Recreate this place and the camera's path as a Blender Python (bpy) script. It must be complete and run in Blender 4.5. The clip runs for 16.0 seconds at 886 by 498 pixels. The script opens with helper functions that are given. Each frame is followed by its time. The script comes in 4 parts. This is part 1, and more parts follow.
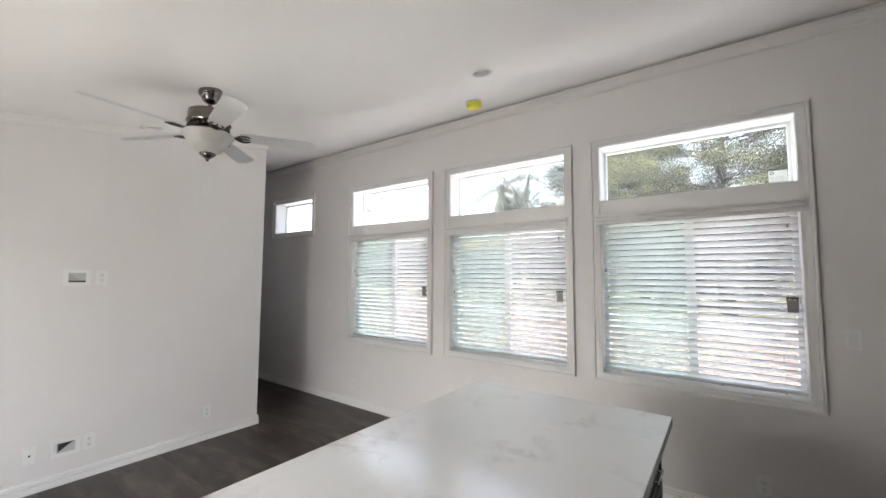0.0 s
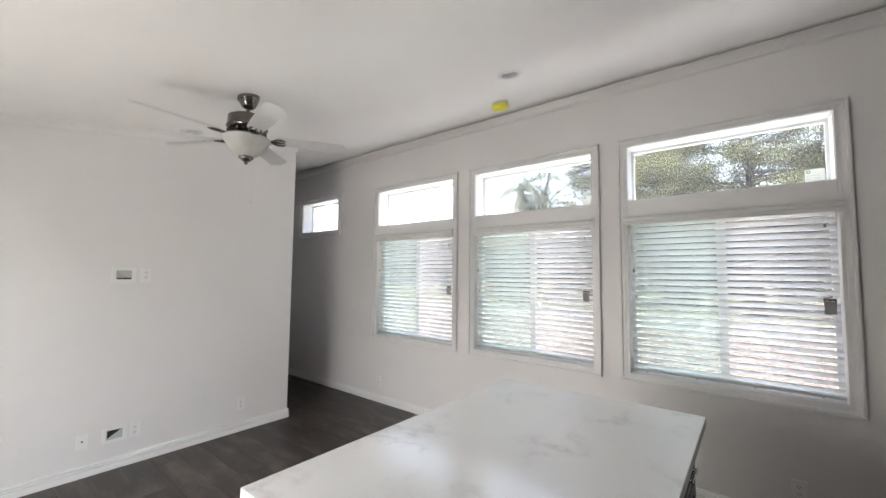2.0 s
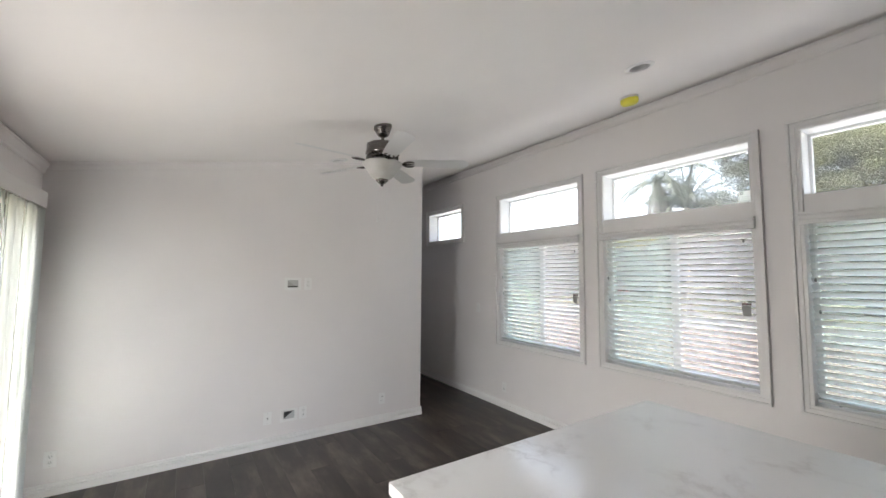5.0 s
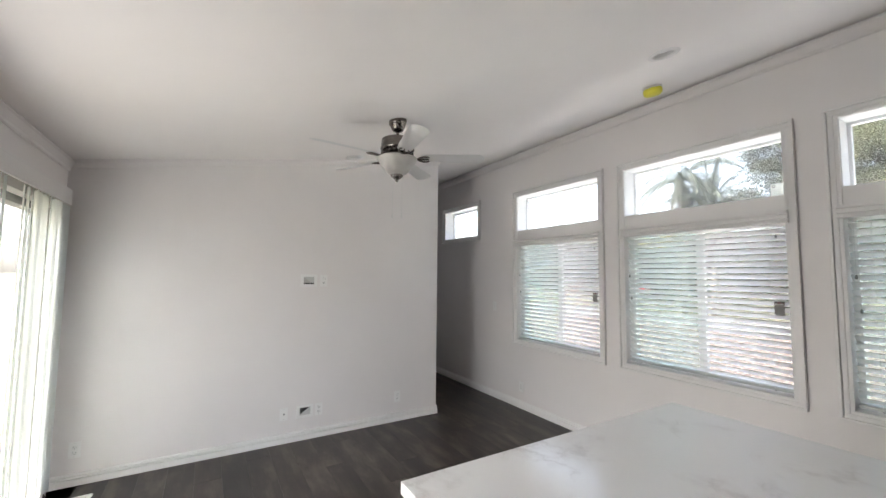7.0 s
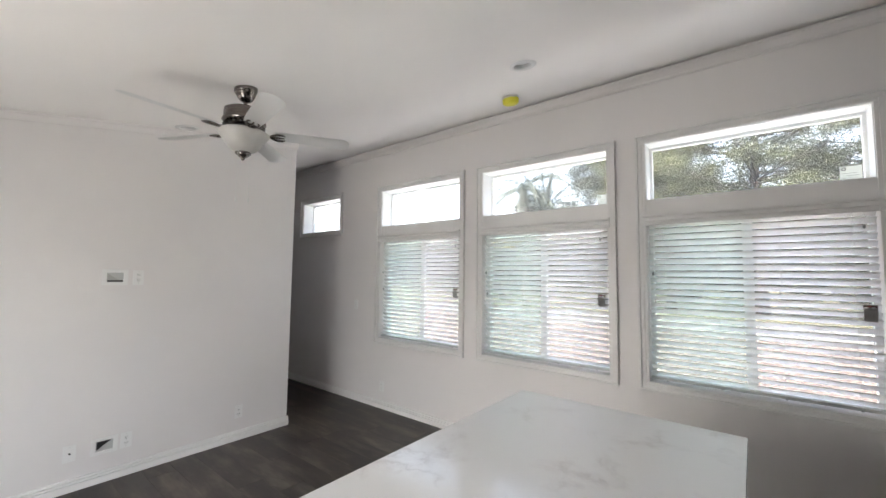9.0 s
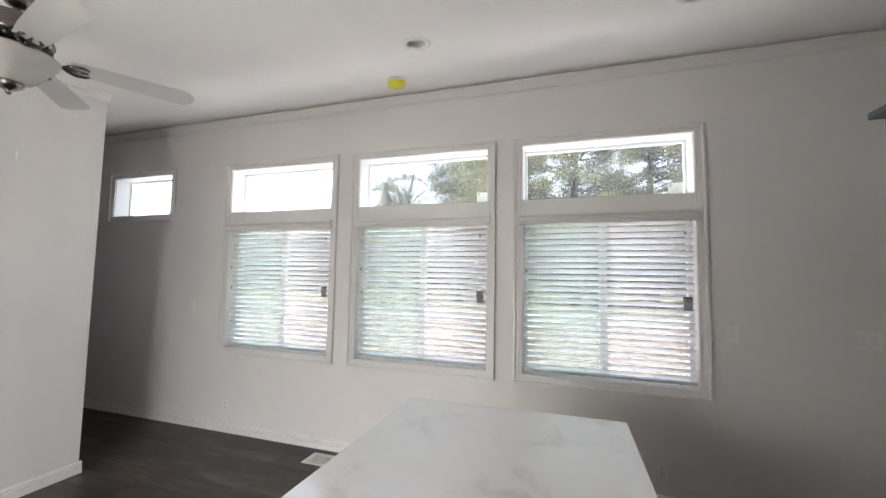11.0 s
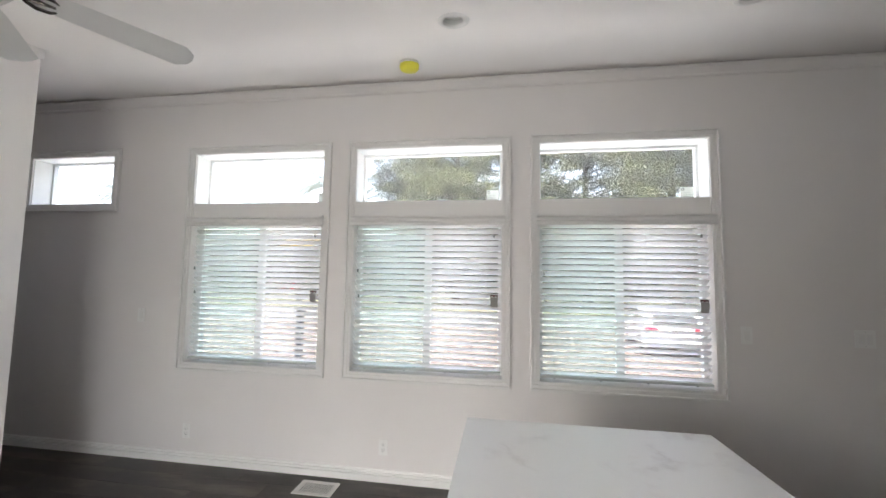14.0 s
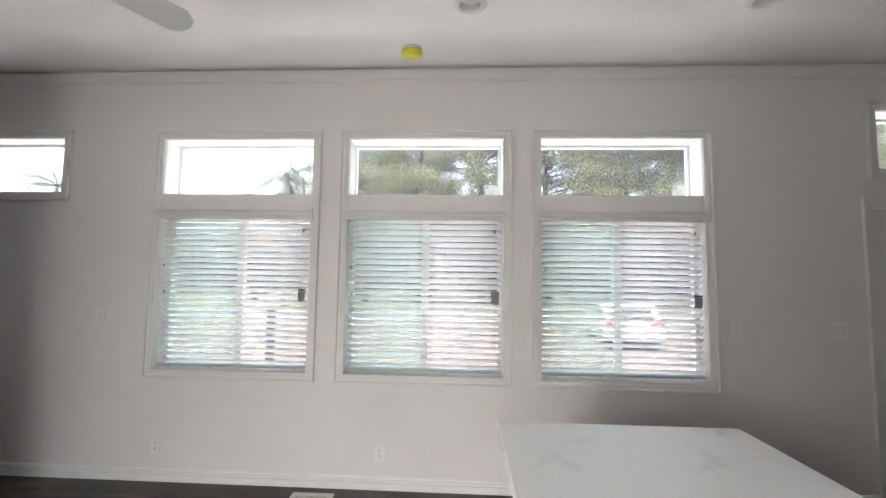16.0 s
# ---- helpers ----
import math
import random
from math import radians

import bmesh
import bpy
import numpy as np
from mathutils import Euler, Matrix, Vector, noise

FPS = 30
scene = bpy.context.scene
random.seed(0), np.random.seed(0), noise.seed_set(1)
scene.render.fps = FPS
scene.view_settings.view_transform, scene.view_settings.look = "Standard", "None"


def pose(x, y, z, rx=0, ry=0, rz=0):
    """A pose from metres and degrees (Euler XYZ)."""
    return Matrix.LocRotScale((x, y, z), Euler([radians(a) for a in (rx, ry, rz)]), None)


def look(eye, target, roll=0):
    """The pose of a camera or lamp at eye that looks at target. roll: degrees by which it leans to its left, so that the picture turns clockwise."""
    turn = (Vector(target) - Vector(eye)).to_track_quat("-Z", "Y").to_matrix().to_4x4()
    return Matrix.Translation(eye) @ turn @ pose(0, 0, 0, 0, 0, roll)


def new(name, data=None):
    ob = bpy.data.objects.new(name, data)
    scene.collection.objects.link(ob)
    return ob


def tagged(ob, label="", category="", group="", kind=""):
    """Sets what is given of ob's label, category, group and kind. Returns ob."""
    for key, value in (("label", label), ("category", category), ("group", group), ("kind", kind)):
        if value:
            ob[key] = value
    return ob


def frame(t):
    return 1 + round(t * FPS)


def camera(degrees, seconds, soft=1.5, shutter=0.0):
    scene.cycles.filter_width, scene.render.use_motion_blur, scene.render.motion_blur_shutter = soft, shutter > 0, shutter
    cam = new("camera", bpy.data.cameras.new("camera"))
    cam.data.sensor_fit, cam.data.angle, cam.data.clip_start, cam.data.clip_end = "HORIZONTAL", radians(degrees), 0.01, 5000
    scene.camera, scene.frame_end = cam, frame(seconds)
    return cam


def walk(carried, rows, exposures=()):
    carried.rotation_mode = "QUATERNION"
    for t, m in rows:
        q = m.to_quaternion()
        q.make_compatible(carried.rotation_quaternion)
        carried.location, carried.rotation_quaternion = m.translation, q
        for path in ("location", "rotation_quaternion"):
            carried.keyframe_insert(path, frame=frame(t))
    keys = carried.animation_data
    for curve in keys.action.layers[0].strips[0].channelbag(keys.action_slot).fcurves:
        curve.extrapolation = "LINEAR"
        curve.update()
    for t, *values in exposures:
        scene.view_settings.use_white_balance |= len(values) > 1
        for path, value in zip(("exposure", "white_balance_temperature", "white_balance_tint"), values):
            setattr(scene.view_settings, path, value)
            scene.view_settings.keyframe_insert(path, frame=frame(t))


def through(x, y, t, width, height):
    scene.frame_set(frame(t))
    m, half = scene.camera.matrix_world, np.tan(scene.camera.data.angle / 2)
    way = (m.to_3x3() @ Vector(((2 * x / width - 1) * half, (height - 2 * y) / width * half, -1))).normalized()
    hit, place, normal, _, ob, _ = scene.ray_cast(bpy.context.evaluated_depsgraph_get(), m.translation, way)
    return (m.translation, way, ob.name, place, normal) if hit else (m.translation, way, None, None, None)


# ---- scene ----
cam = camera(97.7, 16.0)
PATH = [
    (0, (0.007, 0.001, 1.53), (-1.163, 1.618, 1.669), 0.3),
    (0.5, (0.048, -0.026, 1.53), (-1.138, 1.578, 1.667), 0.4),
    (1, (0.057, -0.057, 1.525), (-1.144, 1.536, 1.659), 0.4),
    (1.5, (0.027, -0.077, 1.532), (-1.196, 1.5, 1.662), 0.5),
    (2, (-0.02, -0.084, 1.529), (-1.263, 1.477, 1.663), 0.6),
    (2.5, (-0.075, -0.083, 1.536), (-1.334, 1.465, 1.671), 0.5),
    (3, (-0.097, -0.103, 1.559), (-1.377, 1.428, 1.699), 0.5),
    (3.5, (-0.053, -0.104, 1.571), (-1.378, 1.388, 1.713), 0.5),
    (4, (-0.019, -0.103, 1.576), (-1.43, 1.307, 1.718), 0.5),
    (4.5, (-0.01, -0.119, 1.58), (-1.549, 1.149, 1.726), 0.4),
    (5, (0.0, -0.124, 1.585), (-1.66, 0.982, 1.726), 0.4),
    (5.2, (-0.006, -0.128, 1.597), (-1.703, 0.922, 1.731), 0.3),
    (7.3, (-0.056, -0.071, 1.559), (-1.763, 0.963, 1.698), 0.6),
    (7.5, (-0.075, -0.058, 1.562), (-1.75, 1.025, 1.699), 0.5),
    (8, (-0.105, -0.026, 1.553), (-1.678, 1.203, 1.691), 0.5),
    (8.5, (-0.126, -0.001, 1.553), (-1.554, 1.393, 1.691), 0.6),
    (9, (-0.162, 0.007, 1.548), (-1.408, 1.565, 1.684), 0.7),
    (9.5, (-0.208, 0.018, 1.538), (-1.267, 1.709, 1.672), 0.8),
    (10, (-0.258, 0.067, 1.52), (-1.14, 1.856, 1.657), 0.9),
    (10.2, (-0.294, 0.091, 1.518), (-1.11, 1.911, 1.656), 0.9),
    (12.3, (-0.669, 0.175, 1.54), (-1.11, 2.121, 1.688), 1.1),
    (12.5, (-0.708, 0.172, 1.536), (-1.135, 2.12, 1.686), 1.1),
    (13, (-0.834, 0.165, 1.531), (-1.216, 2.122, 1.681), 1.1),
    (13.5, (-0.931, 0.194, 1.53), (-1.273, 2.158, 1.683), 1.1),
    (14, (-1.041, 0.253, 1.528), (-1.343, 2.225, 1.679), 1.0),
    (14.5, (-1.11, 0.306, 1.521), (-1.367, 2.284, 1.669), 0.9),
    (15, (-1.176, 0.336, 1.524), (-1.379, 2.32, 1.668), 0.9),
    (15.5, (-1.267, 0.34, 1.523), (-1.412, 2.33, 1.666), 0.8),
    (16, (-1.349, 0.326, 1.523), (-1.443, 2.319, 1.663), 0.8),
]
EXPO, KELVIN, TINT, SLAT_THROUGH = 4.15, 6500, 12, 0.78
walk(cam, [(t, look(eye, target, roll)) for t, eye, target, roll in PATH], [(0.0, EXPO + 0.2, KELVIN, TINT), (3.5, EXPO + 0.15, KELVIN, TINT), (5.0, EXPO, KELVIN, TINT), (7.5, EXPO, KELVIN, TINT), (9.0, EXPO + 0.1, KELVIN, TINT), (12.5, EXPO + 0.2, KELVIN, TINT), (16.0, EXPO + 0.12, KELVIN, TINT)])

# ---- world, sun, large lights ----
world = bpy.data.worlds.new("overcast_sky")
scene.world = world
world.use_nodes = True
wn = world.node_tree.nodes
wl = world.node_tree.links
sky = wn.new("ShaderNodeTexSky")
sky.sky_type = "NISHITA"
sky.sun_disc = False
sky.sun_elevation = radians(52)
sky.sun_rotation = radians(200)
sky.air_density = 1.0
sky.dust_density = 6.0
sky.ozone_density = 1.0
wn["Background"].inputs["Strength"].default_value = 0.09
haze = wn.new("ShaderNodeHueSaturation")
haze.inputs["Saturation"].default_value = 0.6
wl.new(sky.outputs[0], haze.inputs["Color"])
wl.new(haze.outputs[0], wn["Background"].inputs["Color"])

sun = new("sun", bpy.data.lights.new("sun", "SUN"))
sun.data.energy = 0.4
sun.data.angle = radians(25)
sun.data.color = (1.0, 0.975, 0.945)
sun.matrix_world = look((0, 0, 20), (5.2, 10.5, 5.0))

# daylight coming in through the uncovered part of the glass door in the south wall
door_light = new("door_daylight", bpy.data.lights.new("door_daylight", "AREA"))
door_light.data.shape = "RECTANGLE"
door_light.data.size, door_light.data.size_y = 0.95, 1.85
door_light.data.energy = 1.4
door_light.data.color = (0.96, 0.985, 1.0)
door_light.matrix_world = look((-1.85, -1.09, 1.02), (-1.85, 3.0, 1.02))

# lamps added on the high north sills, for daylight thrown up to the ceiling
for x in (-3.07, -1.62, -0.18, -4.92):
    high = new("high_window_fill", bpy.data.lights.new("high_window_fill", "AREA"))
    high.data.shape = "RECTANGLE"
    high.data.size, high.data.size_y = (1.08 if x > -4 else 0.8), 0.10
    high.data.energy = 0.055 if x > -4 else 0.006
    high.data.color = (0.97, 1.0, 0.97)
    high.matrix_world = look((x, 3.245, 2.136 if x > -4 else 2.147), (x, 3.2449, 5.0))


# ---- materials ----
def mat(name, color, rough=0.5, metal=0.0, **kw):
    m = bpy.data.materials.new(name)
    m.use_nodes = True
    b = m.node_tree.nodes["Principled BSDF"]
    b.inputs["Base Color"].default_value = (*color, 1)
    b.inputs["Roughness"].default_value = rough
    b.inputs["Metallic"].default_value = metal
    for k, v in kw.items():
        b.inputs[k].default_value = v
    return m


def nodes_of(m):
    t = m.node_tree
    return t, t.nodes, t.links, t.nodes["Principled BSDF"]


def coords(m, scale=(1, 1, 1), kind="Object"):
    t, n, l, b = nodes_of(m)
    tc = n.new("ShaderNodeTexCoord")
    mp = n.new("ShaderNodeMapping")
    mp.inputs["Scale"].default_value = scale
    l.new(tc.outputs[kind], mp.inputs["Vector"])
    return mp.outputs[0]


def noise_tex(m, vec, scale, detail=4, rough=0.55):
    t, n, l, b = nodes_of(m)
    x = n.new("ShaderNodeTexNoise")
    x.inputs["Scale"].default_value = scale
    x.inputs["Detail"].default_value = detail
    x.inputs["Roughness"].default_value = rough
    l.new(vec, x.inputs["Vector"])
    return x.outputs["Fac"]


def ramp(m, fac, stops):
    t, n, l, b = nodes_of(m)
    r = n.new("ShaderNodeValToRGB")
    while len(r.color_ramp.elements) < len(stops):
        r.color_ramp.elements.new(0.5)
    for e, (p, c) in zip(r.color_ramp.elements, stops):
        e.position = p
        e.color = (*c, 1)
    l.new(fac, r.inputs[0])
    return r.outputs[0]


def bump(m, fac, strength, dist=0.002):
    t, n, l, b = nodes_of(m)
    x = n.new("ShaderNodeBump")
    x.inputs["Strength"].default_value = strength
    x.inputs["Distance"].default_value = dist
    l.new(fac, x.inputs["Height"])
    l.new(x.outputs[0], b.inputs["Normal"])
    return x


def painted(name, color, rough, relief, grain=90):
    """Painted surface with roller stipple and faint uneven tone."""
    m = mat(name, color, rough)
    t, n, l, b = nodes_of(m)
    v = coords(m)
    big = noise_tex(m, v, 1.3, 3)
    c = ramp(m, big, [(0.3, tuple(x * 0.965 for x in color)), (0.7, color)])
    l.new(c, b.inputs["Base Color"])
    fine = noise_tex(m, v, grain, 3)
    bump(m, fine, relief, 0.001)
    return m


M_WALL = painted("wall_paint", (0.81, 0.776, 0.764), 0.55, 0.25)
M_CEIL = painted("ceiling_paint", (0.90, 0.862, 0.842), 0.8, 0.35, 60)
M_TRIM = painted("trim_paint", (0.79, 0.77, 0.755), 0.38, 0.05)
M_BASE = painted("baseboard_paint", (0.87, 0.855, 0.84), 0.35, 0.03)
M_VINYL = mat("window_vinyl", (0.88, 0.885, 0.875), 0.35)
M_PLATE = mat("plate_plastic", (0.84, 0.828, 0.815), 0.35)
M_PLATE_IN = mat("plate_insert_plastic", (0.80, 0.788, 0.775), 0.3)
M_DARK = mat("dark_recess", (0.02, 0.02, 0.02), 0.6)
M_GREYBOX = mat("recess_grey", (0.52, 0.52, 0.51), 0.6)
M_VENT = mat("vent_metal", (0.72, 0.70, 0.67), 0.4)
# the rail is white; this grey carries the shade at the blind's foot
M_RAIL_SHADED = mat("shaded_blind_rail", (0.50, 0.50, 0.49), 0.45)
M_CORD = mat("cord_white", (0.75, 0.75, 0.73), 0.7)
M_TASSEL = mat("cord_tassel", (0.25, 0.25, 0.24), 0.5)
M_TAG = mat("label_grey", (0.42, 0.41, 0.39), 0.5)
M_TAGBAND = mat("label_brown", (0.10, 0.055, 0.045), 0.5)
M_TAGRED = mat("label_red", (0.30, 0.05, 0.05), 0.5)
M_PAPER = mat("sticker_paper", (0.75, 0.78, 0.74), 0.6)
M_INK = mat("sticker_ink", (0.12, 0.13, 0.12), 0.6)
M_YELLOW = mat("yellow_cover", (0.80, 0.74, 0.06), 0.35)
M_CAVITY = mat("lamp_baffle", (0.62, 0.61, 0.60), 0.45)
M_LENS = mat("lamp_lens", (0.85, 0.84, 0.82), 0.3)
M_HOOD = mat("hood_slate", (0.06, 0.065, 0.075), 0.35)
M_HOODGLASS = mat("hood_steel", (0.22, 0.30, 0.34), 0.25, 0.6)
M_BLADE = painted("blade_white", (0.78, 0.765, 0.755), 0.45, 0.05)
M_SLIDER = mat("door_frame_grey", (0.30, 0.30, 0.31), 0.4)

# brushed nickel
M_NICKEL = mat("brushed_nickel", (0.22, 0.19, 0.18), 0.2, 1.0)
t, n, l, b = nodes_of(M_NICKEL)
f = noise_tex(M_NICKEL, coords(M_NICKEL, (1, 1, 30)), 14, 3)
l.new(ramp(M_NICKEL, f, [(0.3, (0.13, 0.115, 0.105)), (0.7, (0.30, 0.27, 0.25))]), b.inputs["Base Color"])
M_DKNICKEL = mat("dark_nickel", (0.12, 0.11, 0.10), 0.3, 1.0)

M_IRON = mat("polished_nickel_iron", (0.20, 0.18, 0.165), 0.16, 1.0)

# frosted alabaster glass bowl
M_BOWL = mat("alabaster_glass", (0.66, 0.64, 0.60), 0.35)
t, n, l, b = nodes_of(M_BOWL)
f = noise_tex(M_BOWL, coords(M_BOWL), 6, 5)
l.new(ramp(M_BOWL, f, [(0.3, (0.46, 0.44, 0.41)), (0.7, (0.60, 0.575, 0.545))]), b.inputs["Base Color"])

# blind slats: white vinyl that lets a little daylight through
M_SLAT = bpy.data.materials.new("slat_vinyl")
M_SLAT.use_nodes = True
t, n, l, b = nodes_of(M_SLAT)
b.inputs["Base Color"].default_value = (0.92, 0.925, 0.92, 1)
b.inputs["Roughness"].default_value = 0.4
tr = n.new("ShaderNodeBsdfTranslucent")
tr.inputs["Color"].default_value = (0.96, 0.94, 0.925, 1)
mx = n.new("ShaderNodeMixShader")
mx.inputs[0].default_value = SLAT_THROUGH
l.new(b.outputs[0], mx.inputs[1])
l.new(tr.outputs[0], mx.inputs[2])
l.new(mx.outputs[0], n["Material Output"].inputs["Surface"])

M_VANE = M_SLAT.copy()
M_VANE.name = "vane_vinyl"
M_VANE.node_tree.nodes["Mix Shader"].inputs[0].default_value = 0.025
M_VANE.node_tree.nodes["Translucent BSDF"].inputs["Color"].default_value = (0.84, 0.95, 0.96, 1)
M_VANE.node_tree.nodes["Principled BSDF"].inputs["Base Color"].default_value = (0.82, 0.85, 0.85, 1)


def glass(name, tint, veil=0.015):
    """Clear pane: daylight passes straight, a clear reflection off its face."""
    m = bpy.data.materials.new(name)
    m.use_nodes = True
    t = m.node_tree
    n, l = t.nodes, t.links
    n.remove(n["Principled BSDF"])
    tp = n.new("ShaderNodeBsdfTransparent")
    tp.inputs["Color"].default_value = (*tint, 1)
    gl = n.new("ShaderNodeBsdfGlossy")
    gl.inputs["Roughness"].default_value = 0.02
    lw = n.new("ShaderNodeLayerWeight")
    pw = n.new("ShaderNodeMath")
    pw.operation = "POWER"
    pw.inputs[1].default_value = 5.0
    l.new(lw.outputs["Facing"], pw.inputs[0])
    fr = n.new("ShaderNodeMath")
    fr.operation = "MULTIPLY_ADD"
    fr.inputs[1].default_value, fr.inputs[2].default_value = 0.9, 0.04
    l.new(pw.outputs[0], fr.inputs[0])
    mx = n.new("ShaderNodeMixShader")
    l.new(fr.outputs[0], mx.inputs[0])
    l.new(tp.outputs[0], mx.inputs[1])
    l.new(gl.outputs[0], mx.inputs[2])
    df = n.new("ShaderNodeBsdfTranslucent")
    df.inputs["Color"].default_value = (0.84, 0.85, 0.84, 1)
    m2 = n.new("ShaderNodeMixShader")
    m2.inputs[0].default_value = veil
    l.new(mx.outputs[0], m2.inputs[1])
    l.new(df.outputs[0], m2.inputs[2])
    l.new(m2.outputs[0], n["Material Output"].inputs["Surface"])
    return m


M_GLASS = glass("pane_glass", (0.86, 0.87, 0.86), 0.035)
M_GLASS_TINT = glass("screened_pane_glass", (0.72, 0.79, 0.76), 0.06)

# quartz worktop
M_QUARTZ = mat("white_quartz", (0.85, 0.86, 0.85), 0.13)
t, n, l, b = nodes_of(M_QUARTZ)
v = coords(M_QUARTZ)
warp = n.new("ShaderNodeTexNoise")
warp.inputs["Scale"].default_value = 2.2
warp.inputs["Detail"].default_value = 5
l.new(v, warp.inputs["Vector"])
add = n.new("ShaderNodeMixRGB")
add.blend_type = "ADD"
add.inputs[0].default_value = 0.55
l.new(v, add.inputs[1])
l.new(warp.outputs["Color"], add.inputs[2])
vein = noise_tex(M_QUARTZ, add.outputs[0], 2.6, 6, 0.6)
mth = n.new("ShaderNodeMath")
mth.operation = "SUBTRACT"
mth.inputs[1].default_value = 0.5
l.new(vein, mth.inputs[0])
ab = n.new("ShaderNodeMath")
ab.operation = "ABSOLUTE"
l.new(mth.outputs[0], ab.inputs[0])
veins = ramp(M_QUARTZ, ab.outputs[0], [(0.0, (0.67, 0.66, 0.65)), (0.03, (0.78, 0.775, 0.77)), (0.09, (0.85, 0.855, 0.85))])
patch = noise_tex(M_QUARTZ, v, 3.0, 4)
pm = ramp(M_QUARTZ, patch, [(0.50, (0, 0, 0)), (0.66, (1, 1, 1))])
mixc = n.new("ShaderNodeMixRGB")
l.new(pm, mixc.inputs[0])
mixc.inputs[1].default_value = (0.85, 0.855, 0.85, 1)
l.new(veins, mixc.inputs[2])
l.new(mixc.outputs[0], b.inputs["Base Color"])
l.new(ramp(M_QUARTZ, noise_tex(M_QUARTZ, v, 9, 3), [(0.3, (0.10,) * 3), (0.7, (0.17,) * 3)]), b.inputs["Roughness"])

# vinyl planks
M_PLANK = mat("dark_vinyl_plank", (0.07, 0.055, 0.047), 0.42)
t, n, l, b = nodes_of(M_PLANK)
tc = n.new("ShaderNodeTexCoord")
oi = n.new("ShaderNodeObjectInfo")
mul = n.new("ShaderNodeMath")
mul.operation = "MULTIPLY"
mul.inputs[1].default_value = 37.0
l.new(oi.outputs["Random"], mul.inputs[0])
cmb = n.new("ShaderNodeCombineXYZ")
l.new(mul.outputs[0], cmb.inputs[0])
l.new(mul.outputs[0], cmb.inputs[1])
ad = n.new("ShaderNodeVectorMath")
l.new(tc.outputs["Object"], ad.inputs[0])
l.new(cmb.outputs[0], ad.inputs[1])
sc = n.new("ShaderNodeMapping")
sc.inputs["Scale"].default_value = (0.9, 3.0, 1)
l.new(ad.outputs[0], sc.inputs["Vector"])
g1 = noise_tex(M_PLANK, sc.outputs[0], 1.6, 7, 0.62)
sc2 = n.new("ShaderNodeMapping")
sc2.inputs["Scale"].default_value = (3, 70, 1)
l.new(ad.outputs[0], sc2.inputs["Vector"])
g2 = noise_tex(M_PLANK, sc2.outputs[0], 2.0, 4, 0.6)
c1 = ramp(M_PLANK, g1, [(0.36, (0.018, 0.014, 0.012)), (0.5, (0.050, 0.040, 0.034)), (0.65, (0.125, 0.102, 0.088))])
c2 = ramp(M_PLANK, g2, [(0.3, (0.86, 0.86, 0.86)), (0.7, (1.07, 1.07, 1.07))])
mm = n.new("ShaderNodeMixRGB")
mm.blend_type = "MULTIPLY"
mm.inputs[0].default_value = 1
l.new(c1, mm.inputs[1])
l.new(c2, mm.inputs[2])
c3 = ramp(M_PLANK, oi.outputs["Random"], [(0.0, (0.82, 0.82, 0.82)), (1.0, (1.22, 1.2, 1.17))])
m3 = n.new("ShaderNodeMixRGB")
m3.blend_type = "MULTIPLY"
m3.inputs[0].default_value = 1
l.new(mm.outputs[0], m3.inputs[1])
l.new(c3, m3.inputs[2])
l.new(m3.outputs[0], b.inputs["Base Color"])
bump(M_PLANK, g2, 0.15, 0.001)
l.new(ramp(M_PLANK, g1, [(0.3, (0.36,) * 3), (0.7, (0.5,) * 3)]), b.inputs["Roughness"])

# espresso cabinet wood
M_ESPRESSO = mat("espresso_wood", (0.02, 0.015, 0.013), 0.35)
t, n, l, b = nodes_of(M_ESPRESSO)
f = noise_tex(M_ESPRESSO, coords(M_ESPRESSO, (20, 20, 1.5)), 3, 5)
l.new(ramp(M_ESPRESSO, f, [(0.3, (0.013, 0.010, 0.009)), (0.7, (0.032, 0.024, 0.020))]), b.inputs["Base Color"])
M_CHROME = mat("chrome", (0.8, 0.8, 0.8), 0.12, 1.0)


def outdoors(name, a, c, scale, rough=0.9, relief=0.4):
    m = mat(name, a, rough)
    t, n, l, b = nodes_of(m)
    v = coords(m)
    f1 = noise_tex(m, v, scale, 6, 0.65)
    l.new(ramp(m, f1, [(0.3, a), (0.7, c)]), b.inputs["Base Color"])
    bump(m, noise_tex(m, v, scale * 12, 3), relief, 0.01)
    return m


M_GRASS = outdoors("lawn_grass", (0.080, 0.072, 0.040), (0.108, 0.098, 0.052), 0.9)
M_CONC = outdoors("pink_concrete", (0.088, 0.064, 0.054), (0.116, 0.085, 0.072), 1.2, 0.85, 0.2)
M_BOUNCE = outdoors("bounce_slab_pale", (0.66, 0.645, 0.62), (0.74, 0.725, 0.70), 1.2, 0.85, 0.2)
M_ASPH = outdoors("pale_asphalt", (0.095, 0.09, 0.085), (0.13, 0.123, 0.116), 1.0, 0.9, 0.3)
M_BARK = outdoors("bark", (0.035, 0.028, 0.022), (0.075, 0.06, 0.048), 3.0, 0.95, 1.0)
M_PALMBARK = outdoors("palm_bark", (0.20, 0.17, 0.13), (0.32, 0.28, 0.22), 3.0, 0.95, 1.0)


